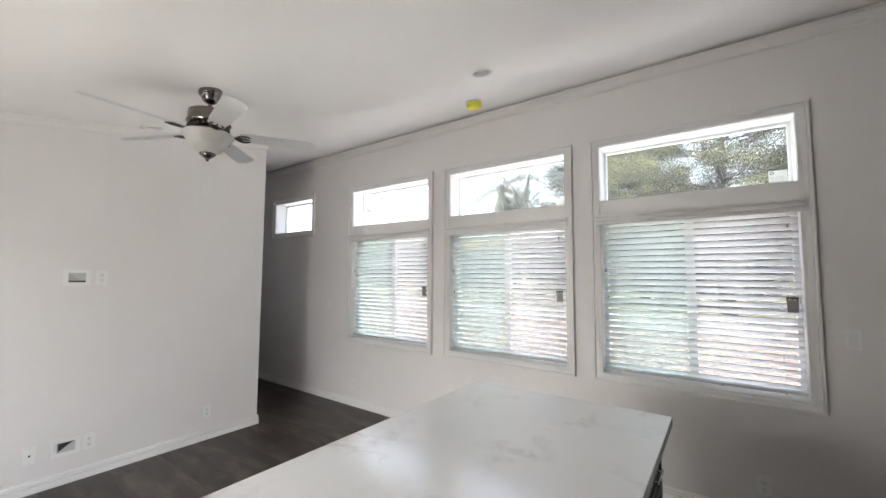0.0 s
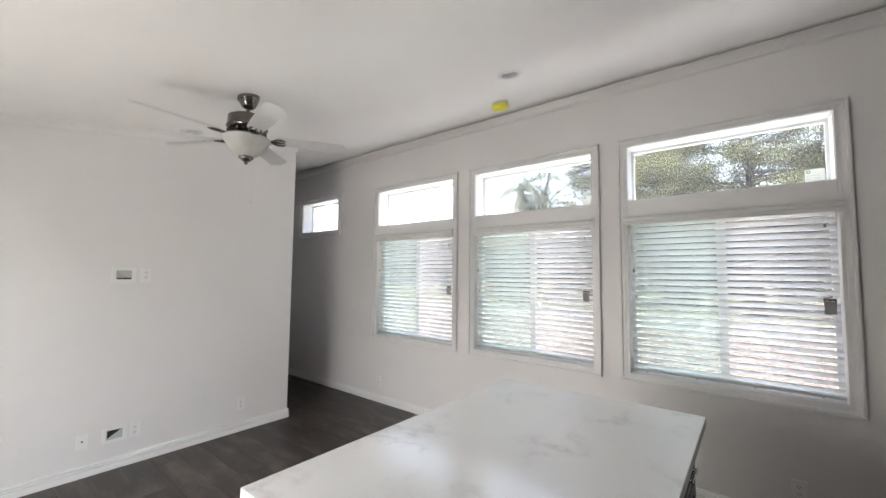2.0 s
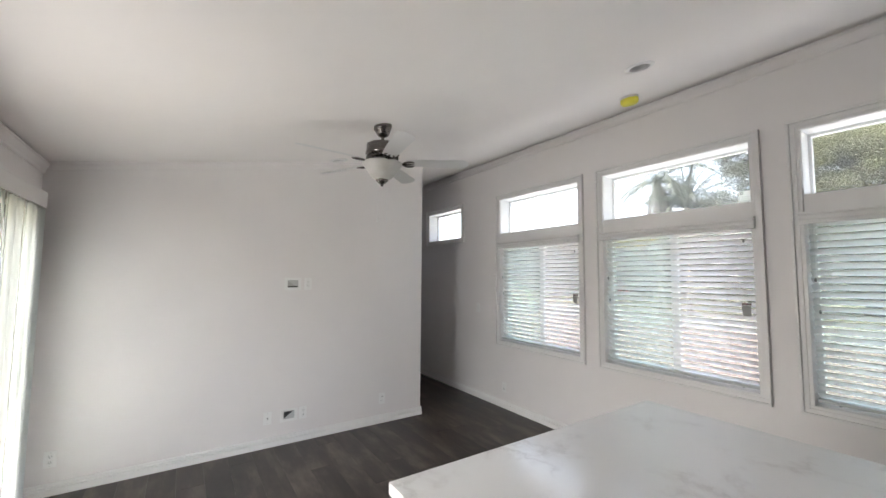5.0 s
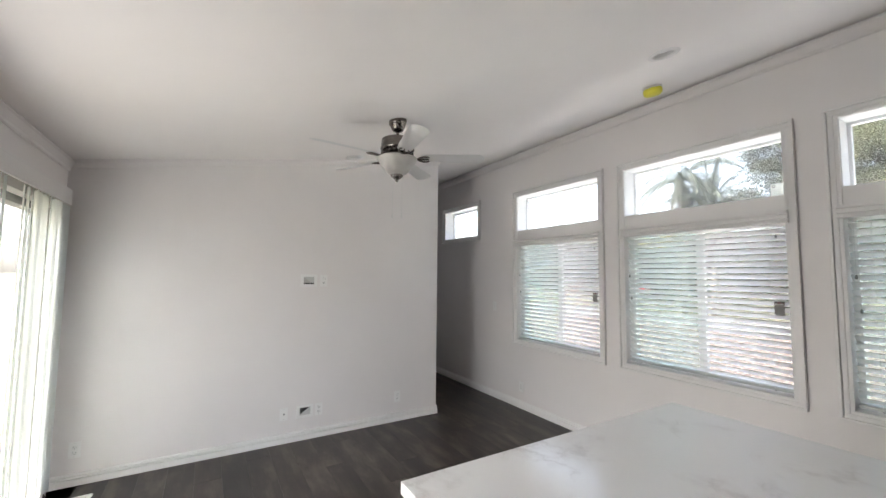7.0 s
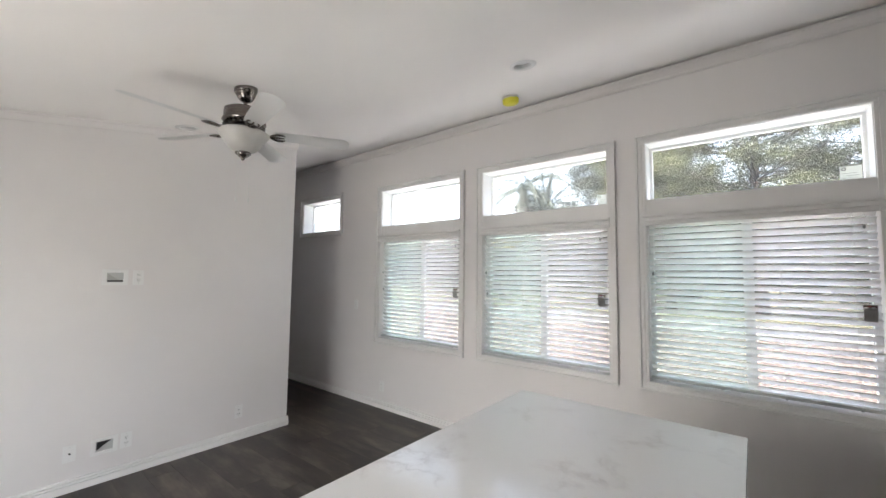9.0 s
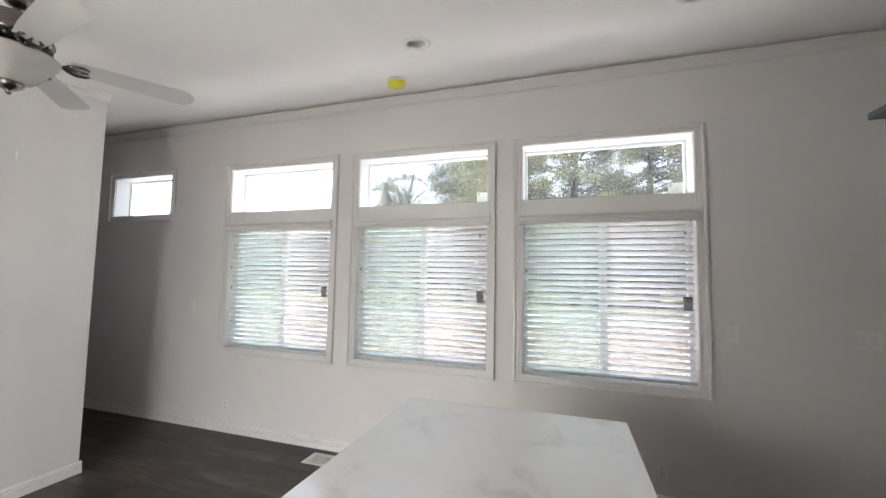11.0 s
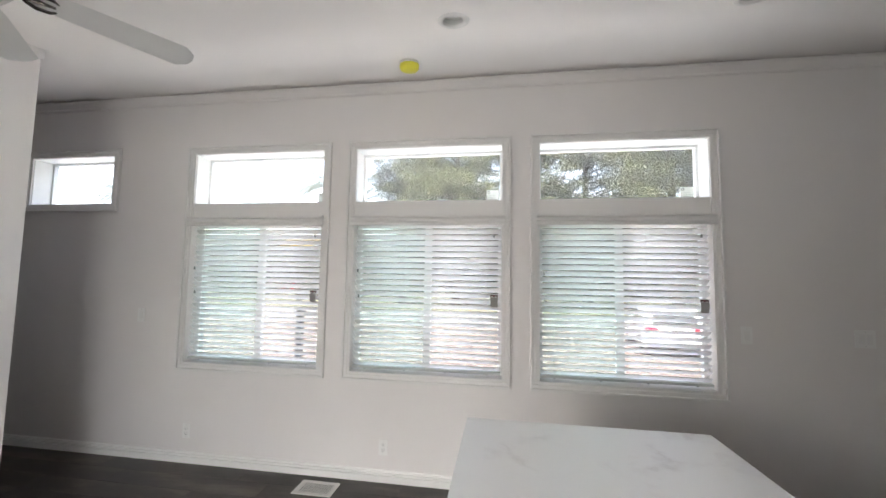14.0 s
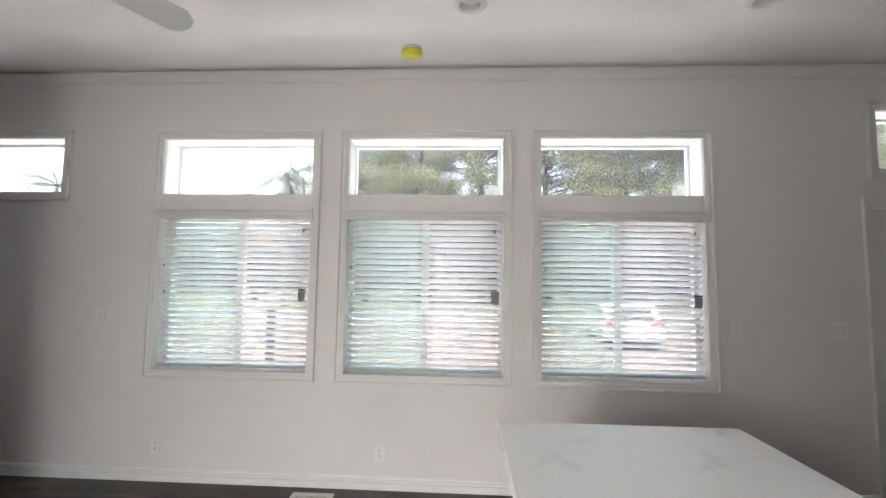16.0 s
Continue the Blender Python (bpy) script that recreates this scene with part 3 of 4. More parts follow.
def build_blind(x0, x1):
    """Inside-mounted horizontal blind with its valance, slats, rail, cords and tags."""
    L = x1 - x0 - 0.012
    b = empty("window_blind", ((x0 + x1) / 2, N + 0.048, SILL))
    h = L / 2
    top = HEAD_LOW - SILL
    # valance, proud of the casing, with returns
    bm = bmesh.new()
    hv = h + 0.028
    prism(bm, [(0.077, -0.070), (0.090, -0.070), (0.096, -0.064), (0.096, -0.050), (0.081, -0.048), (0.081, -0.040), (0.096, -0.038), (0.098, -0.022), (0.082, -0.020), (0.082, -0.011), (0.100, -0.009), (0.104, 0.004), (0.104, 0.012), (0.077, 0.012)], (-hv, 0, top), (hv, 0, top))
    box(bm, (-hv, -0.0765, top - 0.068), (-hv + 0.008, -0.072, top + 0.010))
    box(bm, (hv - 0.008, -0.0765, top - 0.068), (hv, -0.072, top + 0.010))
    part("valance", bm, M_TRIM, b, "white moulded valance")
    part("headrail", boxes(((-h, -0.025, top - 0.045), (h, 0.025, top - 0.004)), bevel=0.002), M_TRIM, b)
    # one slat, slightly crowned
    bm = bmesh.new()
    k = 6
    rows = []
    for s in (-1, 1):
        for side in (1, -1):
            rows.append([bm.verts.new((s * h, (j / k - 0.5) * SLAT_W, 0.0022 * (1 - (2 * j / k - 1) ** 2) + side * 0.0010)) for j in range(k + 1)])
    lt, lb, rt, rb = rows
    for j in range(k):
        bm.faces.new((lt[j], lt[j + 1], rt[j + 1], rt[j]))
        bm.faces.new((lb[j], rb[j], rb[j + 1], lb[j + 1]))
    bm.faces.new((lt[0], rt[0], rb[0], lb[0]))
    bm.faces.new((lt[k], lb[k], rb[k], rt[k]))
    bm.faces.new(lt[::-1] + lb)
    bm.faces.new(rt + rb[::-1])
    bmesh.ops.recalc_face_normals(bm, faces=bm.faces[:])
    rnd = random.Random(int(x0 * 100))
    first = part("slat", bm, M_SLAT, b, "white vinyl slat, tilted", True)
    count = int((top - 0.045 - 0.075) / PITCH) + 1
    z = top - 0.064
    for j in range(count):
        ob = first if j == 0 else first.copy()
        if j:
            scene.collection.objects.link(ob)
        ob.matrix_basis = pose(0, 0, z - j * PITCH, -SLAT_TILT + rnd.uniform(-0.6, 0.6), rnd.uniform(-0.06, 0.06), 0)
    zr = z - count * PITCH + 0.013
    part("bottom_rail", boxes(((-h, -0.026, zr - 0.009), (h, 0.026, zr + 0.009)), bevel=0.003), M_RAIL_SHADED, b, "white bottom rail, its shade painted grey")
    cords = [-h + 0.10, -h + 0.10 + (2 * h - 0.2) / 3, h - 0.10 - (2 * h - 0.2) / 3, h - 0.10]
    for x in cords:
        bm = bmesh.new()
        for y in (-0.0275, 0.0275):
            tube(bm, [(x, y, zr), (x, y, top - 0.04)], 0.0009, 5)
        part("ladder_cord", bm, M_CORD, b, "thin white cord")
        part("cord_button", lathe([(0, -0.006), (0.006, -0.006), (0.007, 0.0), (0, 0.0)], 12, None, (x, -0.018, zr - 0.009)), M_TASSEL, b, "small grey button")
    for x, drop in ((h - 0.055, 0.085), (-h + 0.028, 0.36), (-h + 0.042, 0.56)):
        bm = bmesh.new()
        tube(bm, [(x, -0.036, top - 0.045), (x, -0.038, top - 0.05 - drop)], 0.0009, 5)
        part("pull_cord", bm, M_CORD, b, "thin white pull cord")
        part("tassel", lathe([(0, 0), (0.004, 0), (0.007, -0.012), (0.0065, -0.024), (0, -0.026)], 12, None, (x, -0.038, top - 0.048 - drop)), M_TASSEL, b, "small grey tassel", True)
    bm = bmesh.new()
    rows = []
    for k in range(9):
        zt = 0.612 - 0.094 * k / 8
        yt = -0.038 - 0.012 * math.sin(math.pi * k / 8) + 0.004 * (k / 8)
        rows.append([bm.verts.new((h - 0.080 + 0.004 * (k / 8), yt, zt)), bm.verts.new((h - 0.022 - 0.002 * (k / 8), yt - 0.003 * (k / 8), zt))])
    for p, q in zip(rows, rows[1:]):
        bm.faces.new((p[0], p[1], q[1], q[0]))
    bmesh.ops.solidify(bm, geom=bm.faces[:], thickness=0.0006)
    tag = part("warning_tag", bm, M_TAG, b, "grey-brown curled hanging warning label", True)
    part("tag_band", boxes(((h - 0.079, -0.0435, 0.590), (h - 0.023, -0.0425, 0.610))), M_TAGBAND, tag, "dark brown band")
    for dx in (0.072, 0.046):
        part("tag_mark", boxes(((h - dx, -0.0447, 0.593), (h - dx + 0.014, -0.0437, 0.600))), M_PLATE, tag, "small white print")
    part("tag_symbol", boxes(((h - 0.058, -0.0447, 0.602), (h - 0.048, -0.0437, 0.609))), M_TAGRED, tag, "small red mark")
    return tagged(b, "white horizontal slat blind, lowered and half tilted, with moulded valance", "blind", "window blinds")


for a, c in WINDOWS:
    build_blind(a, c)

# ---- sliding door with vertical vanes ----
sd = structure(empty("door_2"), "sliding glass door in a grey frame")
y0, y1 = S - 0.15, S - 0.07
bm = bmesh.new()
box(bm, (SLIDER[0], y0, 0.0), (SLIDER[0] + 0.05, y1, SLIDER[3]), 0.002)
box(bm, (SLIDER[1] - 0.05, y0, 0.0), (SLIDER[1], y1, SLIDER[3]), 0.002)
box(bm, (SLIDER[0] + 0.05, y0, SLIDER[3] - 0.05), (SLIDER[1] - 0.05, y1, SLIDER[3]), 0.002)
box(bm, (SLIDER[0] + 0.05, y0, 0.0), (SLIDER[1] - 0.05, y1, 0.03), 0.002)
part("door_frame", bm, M_SLIDER, sd, "grey aluminium frame")
part("door_stile", boxes(((-3.04, S - 0.12, 0.032), (-2.87, S - 0.05, SLIDER[3] - 0.052)), bevel=0.003), M_SLIDER, sd, "grey meeting stile")
p = part("pane", boxes(((SLIDER[0] + 0.052, S - 0.135, 0.032), (SLIDER[1] - 0.052, S - 0.130, SLIDER[3] - 0.052))), M_GLASS, sd, "clear glass pane")
p.visible_shadow = False

vb = empty("vertical_blind", (0, S, 0))
bm = boxes(((-3.775, 0.002, 2.135), (-1.28, 0.075, 2.150)), ((-3.775, 0.064, 2.040), (-1.28, 0.076, 2.134)), ((-3.7749, 0.002, 2.041), (-3.764, 0.0635, 2.134)), bevel=0.0015)
part("valance", bm, M_TRIM, vb, "white box valance")
rnd = random.Random(5)
first = None
x = -3.885
while x < -2.68:
    if first is None:
        bm = bmesh.new()
        pts = [(-0.044 + 0.088 * j / 8, 0.006 * (1 - (j / 4 - 1) ** 2)) for j in range(9)]
        lo = [bm.verts.new((px, py, 0.03)) for px, py in pts]
        hi = [bm.verts.new((px, py, 2.05)) for px, py in pts]
        for j in range(8):
            bm.faces.new((lo[j], lo[j + 1], hi[j + 1], hi[j]))
        bmesh.ops.solidify(bm, geom=bm.faces[:], thickness=0.0012)
        first = part("vane", bm, M_VANE, vb, "white vinyl vertical vane", True)
        v = first
    else:
        v = first.copy()
        scene.collection.objects.link(v)
    v.matrix_basis = pose(x, 0.035, 0, 0, 0, 24 + rnd.uniform(-7, 7))
    x += 0.062 if abs(x + 3.06) > 0.04 else 0.24
tagged(vb, "white vertical vane blind gathered beside the sliding glass door", "blind")


# ---- ceiling fan ----
def build_fan():
    cx, cy = -2.732, 1.122
    top = ceil_z(cy)
    f = empty("ceiling_fan", (cx, cy, top - 0.004))
    z = 0.014 - top
    slant = math.degrees(math.atan(SLOPE))
    bm = lathe([(0, 0.016), (0.068, 0.016), (0.070, -0.012), (0.068, -0.024), (0.060, -0.032), (0.058, -0.044), (0.046, -0.070), (0.034, -0.082), (0.020, -0.088), (0, -0.089)], 40)
    for v in bm.verts:
        if v.co.z > -0.03:
            v.co.z += SLOPE * v.co.y
    part("canopy", bm, M_NICKEL, f, "brushed nickel bell canopy", True)
    part("downrod", lathe([(0.012, -0.085), (0.012, -0.175), (0.022, -0.178), (0.022, -0.19)], 20), M_NICKEL, f, "", True)
    bm = lathe([(0, 2.600 + z), (0.06, 2.604 + z), (0.105, 2.602 + z), (0.122, 2.592 + z), (0.124, 2.540 + z), (0.128, 2.532 + z), (0.132, 2.520 + z), (0.118, 2.508 + z), (0.09, 2.498 + z), (0.075, 2.490 + z), (0, 2.490 + z)], 48)
    part("motor_housing", bm, M_NICKEL, f, "brushed nickel motor housing", True)
    bm = bmesh.new()
    for k in range(20):
        a = 2 * math.pi * k / 20
        r = bmesh.ops.create_cube(bm, size=1)["verts"]
        bmesh.ops.transform(bm, matrix=pose(0.105 * math.cos(a), 0.105 * math.sin(a), 2.497 + z, 0, 25, math.degrees(a)) @ Matrix.Diagonal((0.045, 0.009, 0.010, 1)), verts=r)
    part("vent_ring", bm, M_DKNICKEL, f, "dark slotted ring")
    part("switch_housing", lathe([(0, 2.49 + z), (0.062, 2.49 + z), (0.066, 2.475 + z), (0.070, 2.452 + z), (0.052, 2.432 + z), (0, 2.432 + z)], 36), M_DKNICKEL, f, "dark nickel switch housing", True)
    bm = lathe([(0.040, 2.446 + z), (0.146, 2.452 + z), (0.155, 2.447 + z), (0.153, 2.437 + z), (0.138, 2.416 + z), (0.114, 2.388 + z), (0.094, 2.356 + z), (0.074, 2.334 + z), (0.045, 2.320 + z), (0, 2.316 + z)], 48)
    part("light_bowl", bm, M_BOWL, f, "frosted alabaster glass bowl, unlit", True)
    bm = lathe([(0, 2.322 + z), (0.046, 2.321 + z), (0.049, 2.312 + z), (0.028, 2.292 + z), (0.012, 2.284 + z), (0.012, 2.276 + z), (0.006, 2.268 + z), (0, 2.266 + z)], 24)
    part("finial", bm, M_NICKEL, f, "nickel finial", True)
    for dx, dy, low in ((0.030, -0.045, 1.985), (-0.010, 0.050, 2.0)):
        bm = bmesh.new()
        tube(bm, [(dx, dy, 2.335 + z), (dx, dy, low + 0.03 + z)], 0.0012, 6)
        c = part("pull_chain", bm, M_CORD, f, "thin bead chain")
        part("pull_knob", lathe([(0, low + 0.032 + z), (0.003, low + 0.03 + z), (0.005, low + 0.01 + z), (0.004, low + z), (0, low - 0.002 + z)], 10, None, (dx, dy, 0)), M_CORD, c, "small white pull", True)
    zb = 2.452 + z
    for k in range(5):
        ang = -11.5 + 72 * k
        bm = bmesh.new()
        # blade with rounded outer corners
        outline = [(0.185, -0.048), (0.30, -0.058), (0.628, -0.068), (0.634, -0.066), (0.666, -0.038), (0.670, -0.030), (0.676, 0.0), (0.670, 0.030), (0.666, 0.038), (0.634, 0.066), (0.628, 0.068), (0.30, 0.058), (0.185, 0.048)]
        face = bm.faces.new([bm.verts.new((x, y, 0)) for x, y in outline])
        bmesh.ops.solidify(bm, geom=[face], thickness=0.006)
        bmesh.ops.recalc_face_normals(bm, faces=bm.faces[:])
        ob = part("blade", bm, M_BLADE, f, "white wooden blade")
        ob.matrix_basis = pose(0, 0, zb + 0.006, 0, 0, ang) @ pose(0, 0, 0, -13, 0, 0)
        bm = bmesh.new()
        tube(bm, [(0.085, 0, 0.012), (0.13, 0, 0.004), (0.165, 0, -0.008), (0.20, 0, -0.006)], [0.010, 0.008, 0.007, 0.008], 8)
        for s in (-1, 1):
            tube(bm, [(0.155, 0, -0.006), (0.175, s * 0.022, -0.006), (0.20, s * 0.036, -0.006), (0.235, s * 0.034, -0.005), (0.25, s * 0.022, -0.005)], [0.007, 0.007, 0.007, 0.006, 0.003], 6)
        tube(bm, [(0.20, 0, -0.006), (0.245, 0, -0.005)], [0.008, 0.004], 6)
        ob = part("blade_iron", bm, M_IRON, f, "dark nickel scrolled blade iron", True)
        ob.matrix_basis = pose(0, 0, zb, 0, 0, ang) @ pose(0, 0, 0, -13, 0, 0)
    return tagged(f, "white five-blade ceiling fan with nickel body and glass bowl", "ceiling fan")


build_fan()


# ---- ceiling fixtures ----
def downlight(x, y):
    d = empty("downlight", (0, 0, 0))
    bm = lathe([(0.056, 0.010), (0.058, -0.004), (0.062, -0.007), (0.084, -0.004), (0.089, 0.001)], 36)
    part("trim_ring", bm, M_TRIM, d, "white trim ring", True)
    part("baffle", lathe([(0.0565, 0.006), (0.054, 0.026), (0.051, 0.032)], 36), M_CAVITY, d, "grey baffle", True)
    part("lens", lathe([(0.0, 0.028), (0.052, 0.028), (0.052, 0.034), (0, 0.034)], 32), M_LENS, d, "unlit pale lens")
    d.matrix_basis = pose(x, y, ceil_z(y) - 0.001) @ pose(0, 0, 0, math.degrees(math.atan(SLOPE)))
    return tagged(d, "unlit white round recessed ceiling light", "recessed light", "ceiling downlights")


# each lamp hangs its trim just under the ceiling skin
for x, y in LAMPS:
    downlight(x, y)

sm = empty("smoke_alarm", (0, 0, 0))
part("base", lathe([(0, 0.004), (0.068, 0.004), (0.068, -0.008), (0.060, -0.012), (0, -0.012)], 32), M_TRIM, sm, "white base plate", True)
bm = lathe([(0, -0.010), (0.066, -0.010), (0.069, -0.020), (0.064, -0.045), (0.052, -0.056), (0.020, -0.060), (0, -0.060)], 32)
for v in bm.verts:
    v.co += Vector((noise.noise(v.co * 40), noise.noise(v.co * 41 + Vector((3, 0, 0))), noise.noise(v.co * 42))) * 0.003
part("dust_cover", bm, M_YELLOW, sm, "crinkled translucent yellow dust cover", True)
sm.matrix_basis = pose(-1.694, 2.800, ceil_z(2.800) - 0.004, math.degrees(math.atan(SLOPE)))
tagged(sm, "round smoke alarm under a bright yellow plastic dust cover", "smoke alarm")


# ---- wall plates ----
def plate(kind, at, facing, gangs=1, label="", name="outlet"):
    """A cover plate; it looks along -y before it is turned."""
    w, h = 0.070 + 0.046 * (gangs - 1), 0.115
    p = empty(name)
    part("cover", boxes(((-w / 2, -0.006, -h / 2), (w / 2, -0.0003, h / 2)), bevel=0.002), M_PLATE, p)
    if kind == "duplex":
        for s in (-1, 1):
            r = part("receptacle", boxes(((-0.017, -0.009, s * 0.020 - 0.014), (0.017, -0.0062, s * 0.020 + 0.014)), bevel=0.002), M_PLATE_IN, p)
            part("slots", boxes(((-0.008, -0.0098, s * 0.02 - 0.002), (-0.006, -0.0088, s * 0.02 + 0.008)), ((0.006, -0.0098, s * 0.02 - 0.002), (0.008, -0.0088, s * 0.02 + 0.006)), ((-0.002, -0.0098, s * 0.02 - 0.010), (0.002, -0.0088, s * 0.02 - 0.006))), M_DARK, r, "dark slots")
    elif kind == "rocker":
        for g in range(gangs):
            x = (g - (gangs - 1) / 2) * 0.046
            part("rocker", boxes(((x - 0.0165, -0.010, -0.033), (x + 0.0165, -0.0062, 0.033)), bevel=0.002), M_PLATE_IN, p)
    elif kind == "jack":
        part("jack", lathe([(0, 0), (0.006, 0), (0.006, 0.006), (0, 0.006)], 12), M_DARK, p, "dark coaxial jack").matrix_basis = pose(0, -0.006, 0, 90)
    for z in (h / 2 - 0.012, -h / 2 + 0.012):
        part("screw", boxes(((-0.002, -0.0072, z - 0.002), (0.002, -0.0061, z + 0.002))), M_GREYBOX, p)
    p.matrix_basis = pose(*at, 0, 0, facing)
    return tagged(p, label or "white plastic duplex outlet on the wall", "outlet" if kind != "rocker" else "light switch", "wall plates")


def cable_box(at, facing, label, corner=False):
    """Recessed pass-through box drawn flat, the slope and shade of its inside painted."""
    p = empty("cable_box")
    w = 0.078
    bm = bmesh.new()
    ring2 = ((-w, -0.060, w, -0.036), (-w, 0.036, w, 0.060), (-w, -0.036, -0.050, 0.036), (0.050, -0.036, w, 0.036))
    for x0, z0, x1, z1 in ring2:
        box(bm, (x0, -0.007, z0), (x1, -0.0003, z1), 0.0015)
    part("frame", bm, M_PLATE, p, "white plastic frame")
    bm = bmesh.new()
    a = [bm.verts.new(v) for v in ((-0.050, -0.0012, -0.036), (0.050, -0.0012, -0.036), (0.050, -0.0012, 0.036), (-0.050, -0.0012, 0.036))]
    bm.faces.new(a)
    part("inside", bm, M_GREYBOX, p, "flat inside with its shade painted grey")
    # flat triangle: black painted shade in corner boxes, grey hood in the others
    bm = bmesh.new()
    if corner:
        a = [bm.verts.new(v) for v in ((-0.044, -0.0028, -0.026), (0.040, -0.0028, 0.033), (-0.044, -0.0028, 0.033))]
    else:
        a = [bm.verts.new(v) for v in ((-0.046, -0.0028, -0.020), (0.022, -0.0028, -0.020), (-0.046, -0.0028, 0.030))]
    bm.faces.new(a)
    part("hood", bm, M_DARK if corner else M_TAG, p, "flat dark triangle for the hood and painted shade")
    if not corner:
        part("opening", boxes(((-0.047, -0.0045, -0.034), (0.047, -0.0030, -0.022))), M_DARK, p, "dark opening")
    p.matrix_basis = pose(*at, 0, 0, facing)
    return tagged(p, label, "cable box", "wall plates")


plate("duplex", (-1.919, N, 0.250), 0)
plate("duplex", (-3.588, N, 0.248), 0)
plate("duplex", (0.163, N, 0.250), 0)
plate("rocker", (0.592, N, 1.180), 0, 1, "white rocker light switch beside a window", "light_switch")
plate("rocker", (1.285, N, 1.182), 0, 2, "white double rocker light switch beside the entry door", "light_switch")
plate("rocker", (-4.09, N, 1.172), 0, 1, "white rocker light switch at the hall", "light_switch")
plate("duplex", (W, 0.904, 1.502), 90, 1, "white duplex outlet beside a recessed cable box")
plate("duplex", (W, 0.893, 0.262), 90, 1, "white duplex outlet low beside a recessed cable box")
plate("duplex", (W, 1.725, 0.256), 90)
plate("jack", (W, 0.576, 0.263), 90, 1, "white coaxial jack plate low on the wall")
plate("duplex", (W, -0.867, 0.253), 90)
cable_box((W, 0.761, 1.503), 90, "white recessed cable box with a dark opening at television height")
cable_box((W, 0.765, 0.262), 90, "white recessed cable box low on the wall", True)


# ---- floor vents ----
def floor_vent(x0, y0, x1, y1, label):
    v = empty("floor_vent", ((x0 + x1) / 2, (y0 + y1) / 2, 0.0))
    w, h = (x1 - x0) / 2, (y1 - y0) / 2
    bm = bmesh.new()
    b = 0.028
    for lo, hi in (((-w, -h, 0.0), (w, -h + b, 0.007)), ((-w, h - b, 0.0), (w, h, 0.007)), ((-w, -h + b, 0.0), (-w + b, h - b, 0.007)), ((w - b, -h + b, 0.0), (w, h - b, 0.007))):
        box(bm, lo, hi, 0.002)
    part("frame", bm, M_VENT, v, "pale enamelled frame")
    part("well", boxes(((-w + b, -h + b, 0.0), (w - b, h - b, 0.001))), M_DARK, v, "dark well")
    n_l = 14
    first = None
    for k in range(n_l):
        x = -w + b + (k + 0.5) * (2 * w - 2 * b) / n_l
        for row in range(2):
            if first is None:
                q = (h - b) / 2
                s = first = part("louvre", boxes(((-0.0048, -q + 0.003, 0), (0.0048, q - 0.003, 0.0045)), bevel=0.001), M_VENT, v, "thin louvre")
            else:
                s = first.copy()
                scene.collection.objects.link(s)
            s.location = (x, (row - 0.5) * (h - b), 0.0015)
    return tagged(v, label, "floor vent", "floor vents")


floor_vent(-2.500, 2.908, -2.210, 3.090, "white metal floor register near the windows")
floor_vent(-3.745, -0.87, -3.445, -0.71, "white metal floor register near the sliding door")

# ---- island ----
cab = empty("island_cabinet", (-0.70, 1.25, 0))
X0, X1, Y0, Y1, TOP = -1.190, -0.199, 0.462, 2.023, 0.914
cx0, cx1, cy0, cy1 = -0.86, -0.262, Y0 + 0.035, Y1 - 0.035


def rel(p):
    return (p[0] + 0.70, p[1] - 1.25, p[2])


part("body", boxes((rel((cx0, cy0, 0.09)), rel((cx1, cy1, TOP - 0.041))), bevel=0.002), M_ESPRESSO, cab)
part("toe_kick", boxes((rel((cx0 + 0.04, cy0 + 0.04, 0.0)), rel((cx1 - 0.06, cy1 - 0.04, 0.089)))), M_DARK, cab, "dark toe kick")
nd = 3
for k in range(nd):
    a = cy0 + 0.004 + k * (cy1 - cy0) / nd
    c = cy0 - 0.004 + (k + 1) * (cy1 - cy0) / nd
    for z0, z1, nm in ((0.10, 0.66, "door"), (0.67, TOP - 0.055, "drawer_front")):
        bm = bmesh.new()
        box(bm, rel((cx1 + 0.001, a, z0)), rel((cx1 + 0.012, c, z1)), 0.001)
        fr = 0.05 if nm == "door" else 0.03
        for lo, hi in (((a, z0), (c, z0 + fr)), ((a, z1 - fr), (c, z1)), ((a, z0 + fr), (a + fr, z1 - fr)), ((c - fr, z0 + fr), (c, z1 - fr))):
            box(bm, rel((cx1 + 0.012, lo[0], lo[1])), rel((cx1 + 0.020, hi[0], hi[1])), 0.0015)
        d = part(nm, bm, M_ESPRESSO, cab, "dark espresso shaker front")
        m = (a + c) / 2
        bm = bmesh.new()
        zz = (z0 + z1) / 2 if nm != "door" else z1 - 0.1
        xh = cx1 + 0.045
        if nm == "door":
            tube(bm, [rel((xh, a + 0.03, zz - 0.06)), rel((xh, a + 0.03, zz + 0.06))], 0.005, 10)
            for q in (-0.045, 0.045):
                tube(bm, [rel((cx1 + 0.018, a + 0.03, zz + q)), rel((xh, a + 0.03, zz + q))], 0.004, 8)
        else:
            tube(bm, [rel((xh, m - 0.07, zz)), rel((xh, m + 0.07, zz))], 0.005, 10)
            for q in (-0.05, 0.05):
                tube(bm, [rel((cx1 + 0.018, m + q, zz)), rel((xh, m + q, zz))], 0.004, 8)
        part("handle", bm, M_CHROME, d, "chrome bar handle", True)
tagged(cab, "dark espresso wooden kitchen island cabinet with chrome handles", "kitchen island")
wt = part("worktop", boxes(((X0, Y0, TOP - 0.040), (X1, Y1, TOP)), bevel=0.003), M_QUARTZ)
tagged(wt, "white quartz worktop with grey veins on the island", "worktop")

